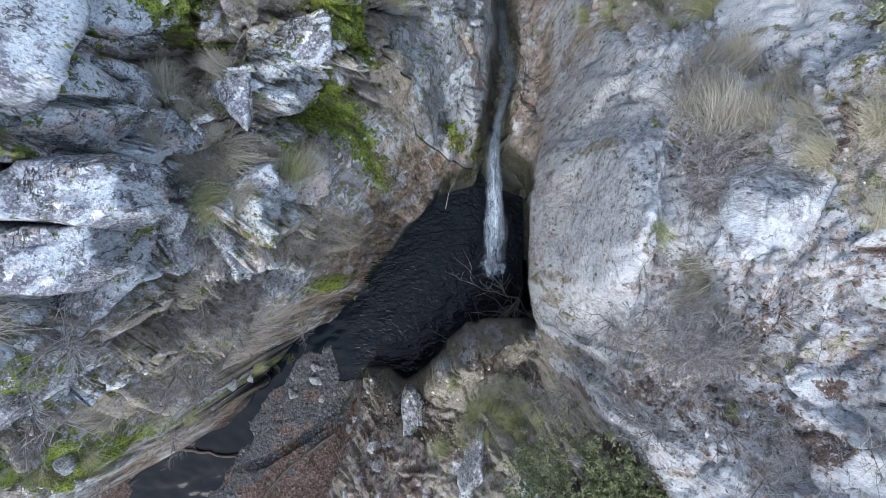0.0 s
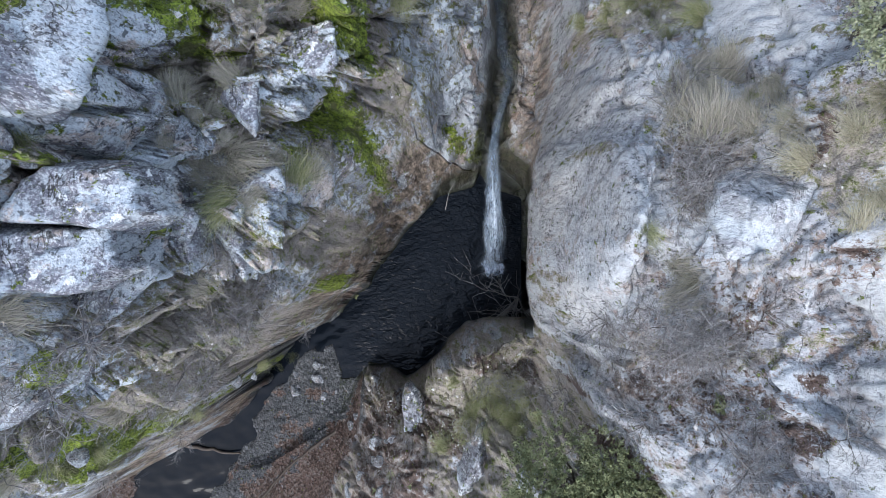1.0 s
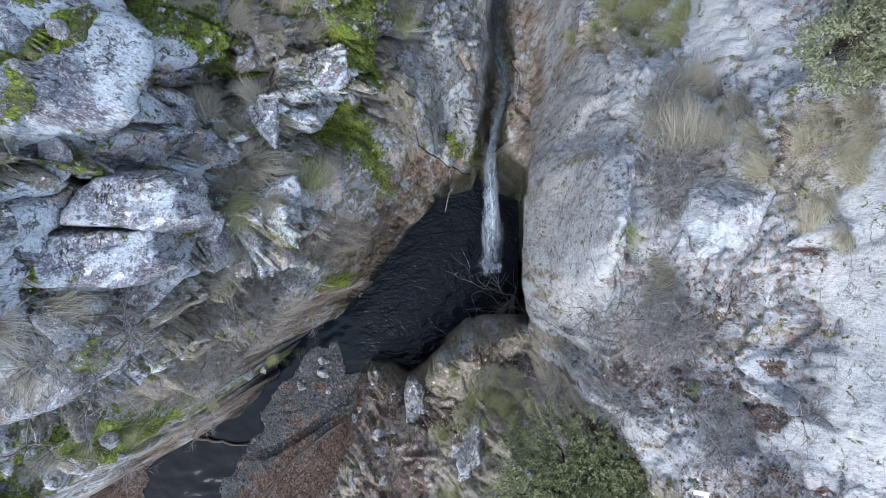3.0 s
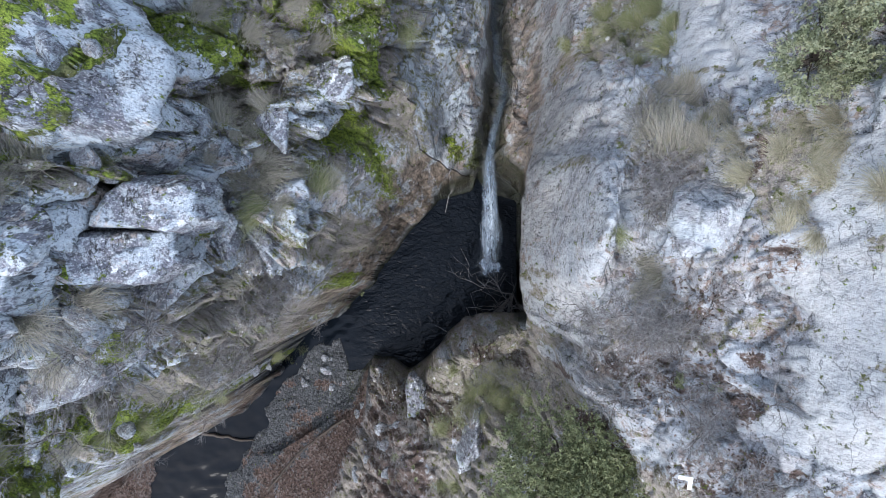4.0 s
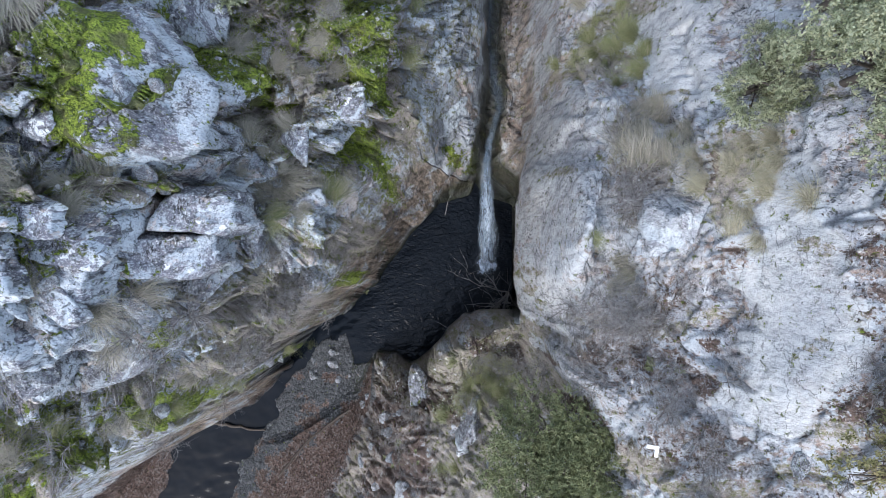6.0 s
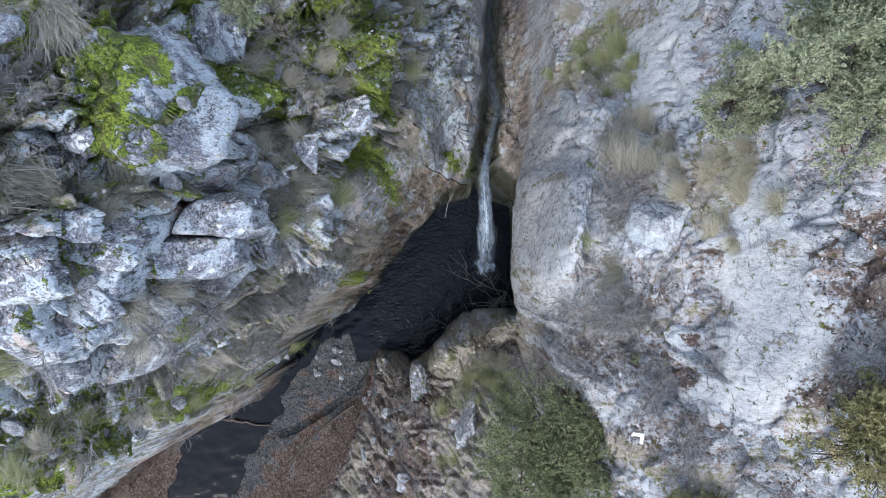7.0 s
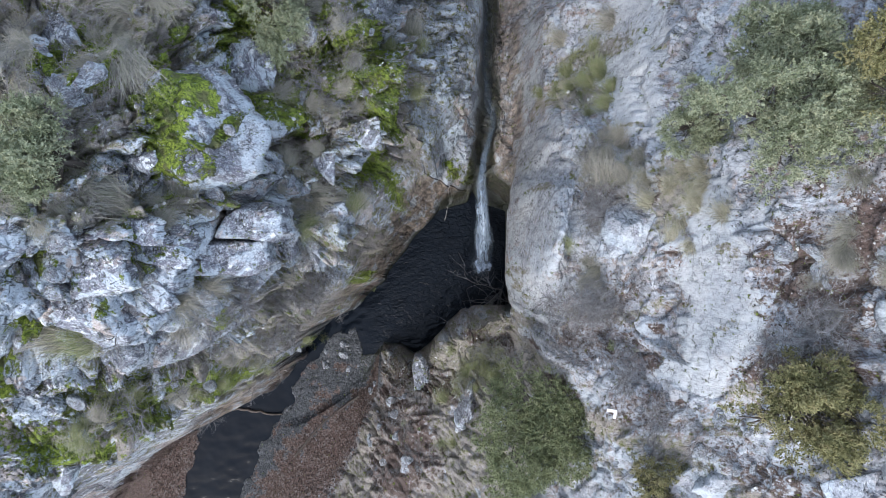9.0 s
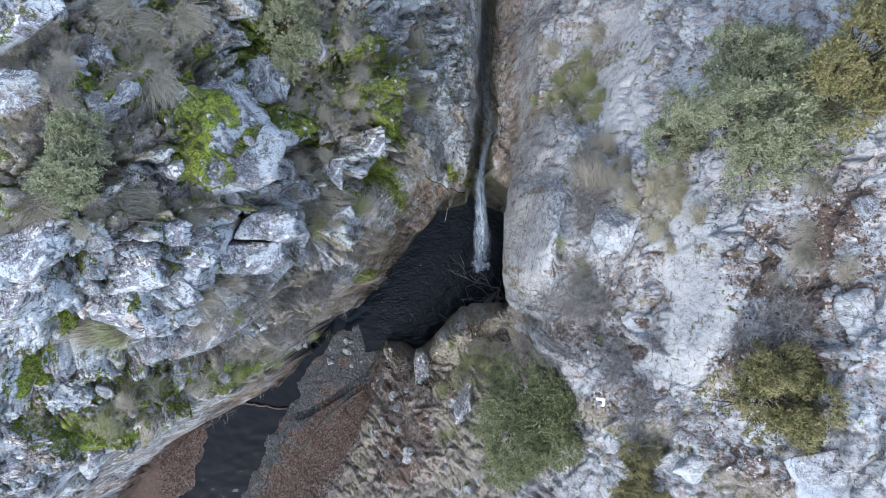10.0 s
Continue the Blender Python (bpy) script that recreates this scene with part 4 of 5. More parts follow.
def crown_mesh(name, seed, size, lobes, shoots, mat, leaf=0.055):
    """Leafy shoots over a cluster of uneven lobes; size: half axes of the whole crown."""
    rng = np.random.RandomState(seed)
    centres, radii = [], []
    for i in range(lobes):
        az, rr = 2 * math.pi * (i * 0.382 + rng.uniform(0, 0.2)), math.sqrt((i + 0.5) / lobes)
        centres.append((size[0] * (0.8 * rr + rng.uniform(-0.12, 0.12)) * math.cos(az), size[1] * (0.8 * rr + rng.uniform(-0.12, 0.12)) * math.sin(az), size[2] * (0.55 * (1 - rr * rr) + rng.uniform(-0.45, 0.3))))
        radii.append(min(size[0], size[1]) * rng.uniform(0.2, 0.36))
    centres, radii = np.array(centres), np.array(radii)
    pick = rng.choice(lobes, shoots, p=radii ** 2 / (radii ** 2).sum())
    n = rng.normal(size=(shoots, 3))
    n[:, 2] = np.abs(n[:, 2]) * 1.1 - 0.35
    n /= np.linalg.norm(n, axis=1)[:, None]
    o = centres[pick] + n * (radii[pick] * rng.uniform(0.72, 1.08, shoots))[:, None]
    gap = fbm(o[:, 0] * 2.2 + seed, o[:, 1] * 2.2, o[:, 2] * 2.2, 2, seed)
    o, n = o[gap > -0.24], n[gap > -0.24]
    n = n + rng.normal(0, 0.35, n.shape)
    n[:, 2] += 0.25
    n /= np.linalg.norm(n, axis=1)[:, None]
    per = 15
    k = len(o)
    along_s = np.linspace(0.0, 1.0, per)[None, :, None]
    length = rng.uniform(0.08, 0.22, k)[:, None, None]
    base = o[:, None, :] + n[:, None, :] * along_s * length
    out = n[:, None, :] * 0.6 + rng.normal(0, 0.6, (k, per, 3))
    out /= np.linalg.norm(out, axis=2)[..., None]
    side = np.cross(out, rng.normal(size=(k, per, 3)))
    side /= np.linalg.norm(side, axis=2)[..., None]
    ln = leaf * rng.uniform(0.7, 1.3, (k, per, 1))
    quad = np.stack([base, base + out * ln * 0.5 + side * ln * 0.26, base + out * ln, base + out * ln * 0.5 - side * ln * 0.26], 2).reshape(-1, 3)
    m = len(quad) // 4
    me = bpy.data.meshes.new(name)
    me.vertices.add(m * 4), me.loops.add(m * 4), me.polygons.add(m)
    me.vertices.foreach_set("co", quad.astype(np.float32).ravel())
    me.loops.foreach_set("vertex_index", np.arange(m * 4, dtype=np.int32))
    me.polygons.foreach_set("loop_start", np.arange(0, m * 4, 4, dtype=np.int32))
    me.update(calc_edges=True)
    me.materials.append(mat)
    return me, centres


def leafy_shrub(name, label, x, y, crown_z, size, kind, seed, lobes=14, shoots=2600, leaf=0.046):
    base, _ = ground_at(x, y)
    root = new(name)
    root.location = base
    h = max(0.3, crown_z - base.z)
    me, centres = crown_mesh("crown", seed, size, lobes, shoots, LEAF[kind], leaf)
    part("crown", me, root).location = (0, 0, h)
    rng = np.random.RandomState(seed + 1)
    verts, faces = [], []
    fork = Vector((0, 0, h * 0.45))
    tube(verts, faces, [Vector((0, 0, -0.3)), Vector((0.03, 0.02, h * 0.2)), fork], 0.09, 0.06, 7)
    trunk = part("trunk", mesh_of("trunk", verts, faces, BARK, True), root)
    for c in centres:
        verts, faces = [], []
        tip = Vector(c) + Vector((0, 0, h))
        mid_p = fork.lerp(tip, 0.5) + Vector(rng.normal(0, 0.1, 3))
        tube(verts, faces, [fork, mid_p, tip], 0.035, 0.01, 5)
        for _ in range(6):
            branching(verts, faces, rng, fork.lerp(tip, rng.uniform(0.5, 1.0)), Vector(rng.normal(0, 1, 3)) + Vector((0, 0, 0.6)), rng.uniform(0.25, 0.5), 0.007, 1, 2)
        part("limb", mesh_of("limb", verts, faces, BARK, True), root)
    return tagged(root, label, "shrub" if size[2] < 1.2 else "tree")


# ---------------------------------------------------------------- waterfall
def waterfall():
    """A thin cascade down its chute: a braided sheet with loose strands over it."""
    k = Nodes("falling_water")
    across_a, down_a, spray_a, _ = k.attr("flow")
    streak = k.noise(4, 5, 0.7, k.coords((2.4, 0.6, 0.5)), warp=0.8)
    fine = k.noise(14, 4, 0.65, k.coords((2.5, 0.8, 0.8)))
    both = k.math("ADD", k.math("MULTIPLY", streak, 0.6), k.math("MULTIPLY", fine, 0.4))
    foam = k.math("MULTIPLY", k.ramp(both, 0.32, 0.70), k.math("ADD", 0.4, k.math("MULTIPLY", down_a, 0.6)))
    col = k.mix(foam, (0.10, 0.15, 0.22), k.mix(down_a, (0.30, 0.39, 0.52), (0.74, 0.84, 0.96)))
    k.bump(streak, 0.4, 0.04)
    edge = k.ramp(k.math("ADD", across_a, k.math("MULTIPLY", k.math("SUBTRACT", both, 0.5), 2.2)), 0.95, 0.35)
    body = k.math("ADD", k.math("MULTIPLY", foam, 0.85), k.math("ADD", 0.12, k.math("MULTIPLY", down_a, 0.3)))
    k.put(k.bsdf.inputs["Alpha"], k.math("MULTIPLY", edge, k.math("MULTIPLY", body, spray_a)))
    mat = k.done(col, 0.3)
    # the stream's line from the ravine down to the pool: y, x, z, half width
    ys = [10.5, 9.0, 7.6, 6.6, 6.0, 5.5, 5.0, 4.4, 3.6, 2.6, 1.5, 0.6, 0.0, -0.5, -1.0]
    xs = [1.78, 1.74, 1.72, 1.86, 2.1, 2.2, 2.06, 1.88, 1.80, 1.84, 1.92, 1.98, 2.0, 2.02, 2.04]
    zs = [6.15, 5.75, 5.4, 5.1, 4.85, 4.55, 4.1, 3.7, 3.15, 2.55, 1.9, 1.1, 0.5, 0.15, 0.02]
    ws = [0.16, 0.16, 0.24, 0.34, 0.3, 0.2, 0.18, 0.19, 0.23, 0.34, 0.46, 0.52, 0.5, 0.46, 0.42]
    root = new("waterfall")
    n, m = 170, 26
    yy = np.interp(np.linspace(0, 1, n), np.linspace(0, 1, len(ys)), ys)
    line = [np.interp(yy, ys[::-1], c[::-1]) for c in (xs, zs, ws)]
    for layer in range(2):
        U, A = np.meshgrid(yy, np.linspace(-1, 1, m), indexing="ij")
        X = line[0][:, None] + A * line[2][:, None] * (1 - 0.3 * layer) * (1 + 0.2 * vnoise(U * 2, A * 2 + layer * 7, U * 0, 3))
        Z = line[1][:, None] + 0.07 * (1 - A * A) + 0.09 * layer + 0.05 * vnoise(A * 5 + 20 + layer * 9, U * 1.6, U * 0, 4) + 0.02 * vnoise(A * 12, U * 3.5, U * 0, 6)
        fade = smooth(-1.0, 0.3, U + 0.25 * vnoise(A * 4, U * 3, U * 0, 8))
        fade = fade * (0.4 + 0.6 * smooth(6.2, 4.0, U))
        flow = np.stack([np.abs(A), smooth(5.0, 0.0, U), fade, A * 0 + 1], -1).reshape(-1, 4)
        part("sheet", grid_mesh("sheet", X, U, Z, np.ones((n - 1, m - 1), bool), mat, (("flow", flow),)), root)
    # the boil where it meets the pool, thinning outwards
    fx, fy = np.meshgrid(np.linspace(-1, 1, 50), np.linspace(-1, 1, 50))
    rr = np.hypot(fx, fy) + 0.25 * fbm(fx * 3, fy * 3, fx * 0, 3, 12)
    fz = 0.03 + 0.08 * smooth(1.0, 0.1, rr) + 0.03 * fbm(fx * 5, fy * 5, fx * 0, 3, 9) * smooth(1, 0.4, rr)
    flow = np.stack([0.2 + 0.5 * smooth(0.2, 1.0, rr), rr * 0 + 1.0, 1.5 * smooth(1.0, 0.1, rr), rr * 0 + 1], -1).reshape(-1, 4)
    part("foam", grid_mesh("foam", 2.02 + fx * 0.62, -0.72 + fy * 0.55, fz, np.ones((49, 49), bool), mat, (("flow", flow),)), root)
    return tagged(root, "thin white waterfall sliding down a dark wet chute into the pool", "waterfall")


waterfall()

# ---------------------------------------------------------------- boulders
# x, y, half sizes, turn, sink, moss
BOULDERS_WEST = [(-4.75, 4.25, 0.6, 0.8, 0.7, 70, 0.4, 0), (-5.5, 0.05, 0.95, 0.5, 0.5, -12, 0.38, 0.5),
                 (-6.45, -0.3, 0.75, 0.5, 0.45, -28, 0.4, 0.4), (-7.0, -1.1, 0.75, 0.55, 0.5, -35, 0.4, 0), (-7.6, 0.05, 0.7, 0.45, 0.4, 15, 0.4, 0), (-8.4, -0.9, 0.9, 0.6, 0.5, 10, 0.4, 0),
                 (-6.75, -2.3, 1.8, 0.52, 0.7, 30, 0.25, 0), (-5.0, -0.75, 0.8, 0.35, 0.4, 20, 0.4, 0), (-5.75, 0.5, 0.5, 0.28, 0.4, -25, 0.3, 0), (-6.05, -0.65, 0.6, 0.4, 0.45, -20, 0.35, 0)]
BOULDERS_WEST_HIGH = [(-7.8, 4.2, 0.7, 0.45, 0.4, 30, 0.4, 0.5), (-7.5, 3.4, 0.6, 0.4, 0.4, 60, 0.4, 0.5), (-8.3, 2.9, 0.7, 0.5, 0.4, 10, 0.4, 0), (-7.1, 4.1, 0.5, 0.35, 0.35, -20, 0.4, 0),
                      (-3.05, 2.3, 0.35, 0.6, 0.4, 15, 0.4, 0), (-3.2, 0.95, 0.5, 0.28, 0.3, 30, 0.4, 0), (-2.1, 3.15, 0.65, 0.42, 0.4, 12, 0.5, 0.4), (-10.1, -5.7, 0.7, 0.5, 0.4, 35, 0.4, 0.5), (-5.8, 1.8, 0.3, 0.22, 0.2, 5, 0.4, 0)]
BOULDERS_EAST = [(4.72, 0.55, 0.52, 0.85, 0.75, 4, 0.3, 0), (6.15, -5.0, 0.8, 0.5, 0.45, 20, 0.5, 0), (7.9, -1.3, 0.5, 0.45, 0.3, 40, 0.4, 0), (7.35, -4.3, 0.8, 0.6, 0.4, 10, 0.5, 0)]
BOULDERS_SPUR = [(-0.85, -5.6, 0.45, 0.95, 0.8, 5, 0.45, 0.3), (1.0, -6.5, 0.6, 1.1, 0.9, -8, 0.45, 0)]
seed = 40
for rows, label in ((BOULDERS_WEST, "grey lichen-spotted limestone block on the cliff ledge"), (BOULDERS_WEST_HIGH, "small grey limestone block among dry grass"),
                    (BOULDERS_EAST, "pale rounded limestone boulder set in the slab cliff"), (BOULDERS_SPUR, "weathered grey rock knob above the plunge pool")):
    for x, y, ax, ay, az, turn, sink, mossy in rows:
        seed += 3
        boulder(x, y, (ax, ay, az), turn, seed, "big grey boulder capped with bright green moss" if mossy > 1 else label, sink + 0.1, mossy, pale_rock=rows is BOULDERS_EAST)

boulder(-5.15, 2.5, (1.1, 1.4, 1.2), 0, 91, "big angular grey boulder capped with bright green moss", 0.3, 1.75, z=18.5,
        planes=((-0.05, 0.0, 1, 0.8), (1, -0.12, 0.75, 0.62), (0.3, -1, 0.1, 0.8), (-0.4, -1, 0.35, 0.85), (-1, 0, 0.5, 0.85), (0.3, 1, 0.4, 0.85), (-0.5, 0.8, 0.3, 0.9), (0.9, 0.8, 0.3, 0.85), (0.2, 0.1, -1, 0.9)))

SLABBY = ((0.1, 0.05, 1, 0.62), (1, 0.1, 0.1, 0.85), (-1, 0.2, 0.15, 0.9), (0.15, 1, 0.3, 0.8), (-0.2, -1, 0.25, 0.8), (0.8, -0.8, 0.2, 0.95), (-0.7, 0.8, 0.3, 0.95), (0, 0, -1, 0.9))
for x, y, z, size, turn, tilt, rock_seed in ((-4.3, 0.66, 17.3, (0.8, 0.47, 0.95), 2, (4, 6), 92), (-4.95, -0.12, 17.4, (1.1, 0.5, 0.85), 8, (6, 16), 93), (-6.1, -0.3, 18.9, (0.9, 0.55, 0.7), -22, (8, 6), 94), (-6.9, -1.25, 19.0, (0.9, 0.5, 0.7), -30, (8, 4), 95)):
    boulder(x, y, size, turn, rock_seed, "flat-topped pale grey limestone block on the ledge", 0.4, 0.0, tilt, z=z, planes=SLABBY)

# loose stones on the ledges: centre, radii, how many
PIECES = [rock_mesh("rock", 700 + i, 7, 3, 0.08, 0.3 if i % 3 == 0 else 0) for i in range(6)]
rng = np.random.RandomState(21)
for (cx, cy), (rx, ry), count, group in (((-7.4, 3.4), (1.5, 1.5), 22, "loose rocks on the west cliff"), ((-6.6, -0.2), (1.8, 1.2), 22, "loose rocks on the west cliff"), ((-4.2, 1.4), (1.2, 1.2), 14, "loose rocks on the west cliff"),
                                         ((-7.8, -3.9), (2.0, 0.7), 12, "loose rocks on the west cliff"), ((-2.6, 4.6), (1.3, 1.6), 10, "loose rocks on the west cliff"), ((7.2, 0.0), (1.0, 1.8), 14, "loose rocks on the east cliff"),
                                         ((5.4, -4.2), (1.2, 0.8), 10, "loose rocks on the east cliff"), ((-2.4, -7.6), (1.4, 1.8), 14, "loose rocks on the spur"), ((-5.2, -5.4), (1.2, 0.9), 8, "loose rocks by the stream")):
    for _ in range(count):
        a, r = rng.uniform(0, 6.283), math.sqrt(rng.uniform(0, 1))
        p, n = ground_at(cx + rx * r * math.cos(a), cy + ry * r * math.sin(a))
        ob = new("rock", PIECES[rng.randint(6)])
        size = rng.uniform(0.07, 0.24)
        ob.matrix_world = pose(p.x, p.y, p.z + size * 0.15, rng.uniform(-25, 25), rng.uniform(-25, 25), rng.uniform(0, 360))
        ob.scale = (size * rng.uniform(0.8, 1.5), size, size * rng.uniform(0.6, 0.9))
        tagged(ob, "loose grey limestone rock with lichen", "rock", group)

# ---------------------------------------------------------------- grass tussocks
# x, y, height, D dry, G green, S straw
TUSSOCKS_WEST = [(-6.54, 0.87, 0.8), (-6.27, 1.03, 0.75), (-7.6, 0.9, 0.7), (-5.41, 1.21, 0.6), (-5.78, 3.53, 0.6), (-6.06, 3.84, 0.6), (-7.39, 2.96, 0.6), (-7.7, -1.71, 0.7), (-6.17, -0.56, 0.5), (-5.33, -0.81, 0.6),
                 (-3.51, 1.47, 0.7), (-3.87, 1.28, 0.6), (-4.29, -0.63, 0.6), (-4.01, 2.27, 0.5), (-2.41, 1.39, 0.5), (-5.59, 5.08, 0.6), (-6.1, 4.83, 0.6), (-6.6, 5.06, 0.6), (-7.77, 2.89, 0.6), (-8.2, 0.6, 0.6),
                 (-0.9, 6.58, 0.6), (-2.17, 6.41, 0.5), (-6.08, -1.77, 0.6), (-6.89, -3.59, 0.6), (-6.25, -3.13, 0.5), (-5.62, -0.99, 0.6), (-8.23, -4.01, 0.5), (-9.54, -4.53, 0.6), (-5.61, 0.61, 0.5), (-7.09, 2.13, 0.5)]
TUSSOCKS_WEST_GREEN = [(-4.65, 1.2, 0.55), (-5.06, 1.24, 0.5), (-3.44, 0.82, 0.6), (-2.65, 1.21, 0.6), (-1.53, 5.71, 0.5), (-0.76, 6.14, 0.6), (-0.85, 4.82, 0.5), (-7.1, -1.76, 0.65)]
TUSSOCKS_EAST_STRAW = [(5.1, 1.75, 0.5), (5.05, 1.2, 0.45), (5.95, 0.8, 0.45), (5.85, 1.9, 0.45), (5.3, 0.3, 0.45), (5.6, 0.2, 0.35), (5.6, 1.25, 0.5), (5.85, 1.55, 0.45), (5.45, 0.75, 0.4), (5.3, 1.5, 0.4), (5.7, 1.0, 0.4), (5.6, 1.9, 0.4), (4.2, -0.6, 0.35)]
TUSSOCKS_EAST = [(5.29, 7.16, 0.7), (3.93, -0.27, 0.5), (4.22, 1.85, 0.6), (4.12, 2.25, 0.6), (3.79, -0.92, 0.6), (4.04, 7.14, 0.6), (4.75, 2.9, 0.6), (4.8, 2.0, 0.5)]
TUSSOCKS_EAST_GREEN = [(3.5, 5.6, 0.4), (3.85, 5.5, 0.4), (4.75, 5.6, 0.5), (4.78, 4.28, 0.45), (3.1, 0.28, 0.3), (4.6, 5.2, 0.45), (4.9, 4.7, 0.45), (4.4, 4.1, 0.4), (4.3, 6.4, 0.45)]
TUSSOCKS_SPUR = [(1.52, -4.1, 0.6), (1.92, -4.46, 0.7), (1.01, -4.92, 0.6), (2.44, -4.15, 0.5), (0.74, -5.29, 0.6), (0.09, -6.06, 0.5), (1.56, -4.97, 0.6), (-0.13, -7.7, 0.5), (1.42, -3.99, 0.5), (0.5, -7.6, 0.5)]
THATCH = [tussock_mesh("thatch", 180 + i, GRASS["D"], 150, 0.6, spread=1.6, comb=1.6) for i in range(3)]
BLADES = {c: [tussock_mesh("grass_tussock", 100 + i, GRASS[c], 420, lean=(0.35, 0.25 * math.sin(i * 2.1)), comb=0.7 + 0.25 * i) for i in range(4)] for c in "DGS"}
rng = np.random.RandomState(8)


def tussock(x, y, height, kind, label, group):
    p, n = ground_at(x, y)
    ob = new("grass_tussock", BLADES[kind][rng.randint(4)])
    up = (n * 0.6 + Vector((0, 0, 1))).normalized()
    ob.matrix_world = Matrix.Translation(p - up * 0.04) @ Vector((0, 0, 1)).rotation_difference(up).to_matrix().to_4x4() @ pose(0, 0, 0, 0, 0, math.degrees(math.atan2(n.y, n.x)) + rng.normal(0, 35))
    ob.scale = (height * rng.uniform(1.1, 1.5),) * 3
    tagged(ob, label, "grass", group)
    part("thatch", THATCH[rng.randint(3)], ob, "flattened grey dead blades")


for rows, kind, label, group in ((TUSSOCKS_WEST, "D", "dry greyish grass tussock drooping on a rock ledge", "tussocks on the west cliff"),
                                 (TUSSOCKS_WEST_GREEN, "G", "greenish grass tussock on a mossy ledge", "tussocks on the west cliff"),
                                 (TUSSOCKS_EAST_STRAW, "S", "tall straw-coloured grass tussock beside the pale slab", "tussocks on the east cliff"),
                                 (TUSSOCKS_EAST, "D", "dry grey grass tussock in a rock pocket", "tussocks on the east cliff"),
                                 (TUSSOCKS_EAST_GREEN, "G", "green grass tussock growing from a rock crack", "tussocks on the east cliff"),
                                 (TUSSOCKS_SPUR, "G", "lush green grass tussock on the earthy spur", "tussocks on the spur")):
    for x, y, h in rows:
        tussock(x, y, h, kind, label, group)

# smaller tussocks grow thickly where soil has gathered: centre, radii, how many, which
THICKETS = (((-7.3, 3.3), (1.5, 1.6), 34, "D", "small dry grass tussock on the stony plateau", "tussocks on the west cliff"),
            ((-7.2, 0.9), (1.6, 0.8), 16, "D", "small dry grass tussock between limestone blocks", "tussocks on the west cliff"),
            ((-3.1, 4.8), (1.3, 1.6), 30, "D", "small dry grass tussock on the green slope", "tussocks on the west cliff"),
            ((-7.6, -4.1), (2.0, 0.8), 24, "G", "small green grass tussock on the mossy terrace", "tussocks on the west cliff"),
            ((-3.3, 1.6), (0.9, 1.0), 14, "D", "small dry grass tussock on a rock ledge", "tussocks on the west cliff"),
            ((4.65, 2.2), (0.4, 1.4), 12, "D", "small dry grass tussock in a soil pocket", "tussocks on the east cliff"),
            ((4.6, 5.6), (0.6, 0.9), 10, "G", "small green grass tussock in a soil pocket", "tussocks on the east cliff"),
            ((7.2, 0.2), (0.9, 1.6), 10, "D", "small dry grass tussock on stony soil", "tussocks on the east cliff"),
            ((1.4, -4.6), (1.4, 1.0), 22, "G", "small green grass tussock on the earthy spur", "tussocks on the spur"))
for (cx, cy), (rx, ry), count, kind, label, group in THICKETS:
    for _ in range(count):
        a, r = rng.uniform(0, 6.283), math.sqrt(rng.uniform(0, 1))
        tussock(cx + rx * r * math.cos(a), cy + ry * r * math.sin(a), rng.uniform(0.22, 0.5), kind, label, group)

# ---------------------------------------------------------------- bare shrubs
DRY_WEST = [(-5.52, -1.91, 0.9), (-4.91, -1.25, 0.9), (-5.63, -3.16, 0.8), (-6.79, -3.2, 0.9), (-7.46, -3.91, 0.9), (-4.72, -1.95, 0.7), (-3.93, -0.67, 0.6), (-7.95, -3.42, 0.7), (-5.61, -1.5, 0.8), (-7.23, -5.05, 0.7),
            (-6.35, -1.61, 0.6), (-2.47, 1.97, 0.5), (-4.41, 4.84, 0.6), (-2.83, 6.39, 0.7), (-6.1, -2.6, 0.8), (-5.1, -2.4, 0.8), (-6.5, -4.1, 0.7), (-8.4, -5.6, 0.7), (-9.4, -6.4, 0.7), (-4.4, -1.3, 0.7)]
DRY_EAST = [(3.87, 2.41, 0.8), (4.09, 1.03, 0.8), (3.65, -1.27, 0.8), (4.24, -1.49, 0.9), (3.45, -1.02, 0.6), (4.35, -2.78, 0.9), (3.95, -2.5, 0.7), (4.57, -3.26, 0.8), (4.76, -3.64, 0.8), (4.96, -3.68, 0.8),
            (5.01, -4.89, 1.0), (6.58, -1.6, 0.8), (6.52, -1.93, 0.7), (3.95, 3.98, 0.6), (5.42, 6.24, 0.6), (5.29, -2.48, 0.6), (4.38, -1.77, 0.8), (5.59, -4.2, 0.8), (4.9, 1.4, 0.7), (4.7, -0.9, 0.7)]
DRY_SPUR = [(0.97, -3.98, 0.7), (-2.57, -7.4, 0.8), (-1.62, -7.86, 0.8), (-0.93, -8.29, 0.8), (3.36, -2.95, 0.7), (2.25, -3.43, 0.7), (0.93, -5.77, 0.7), (2.57, -4.17, 0.7), (-2.0, -6.6, 0.7), (-2.3, -9.4, 0.8)]
TWIGS = [dry_shrub_mesh(300 + i) for i in range(5)]
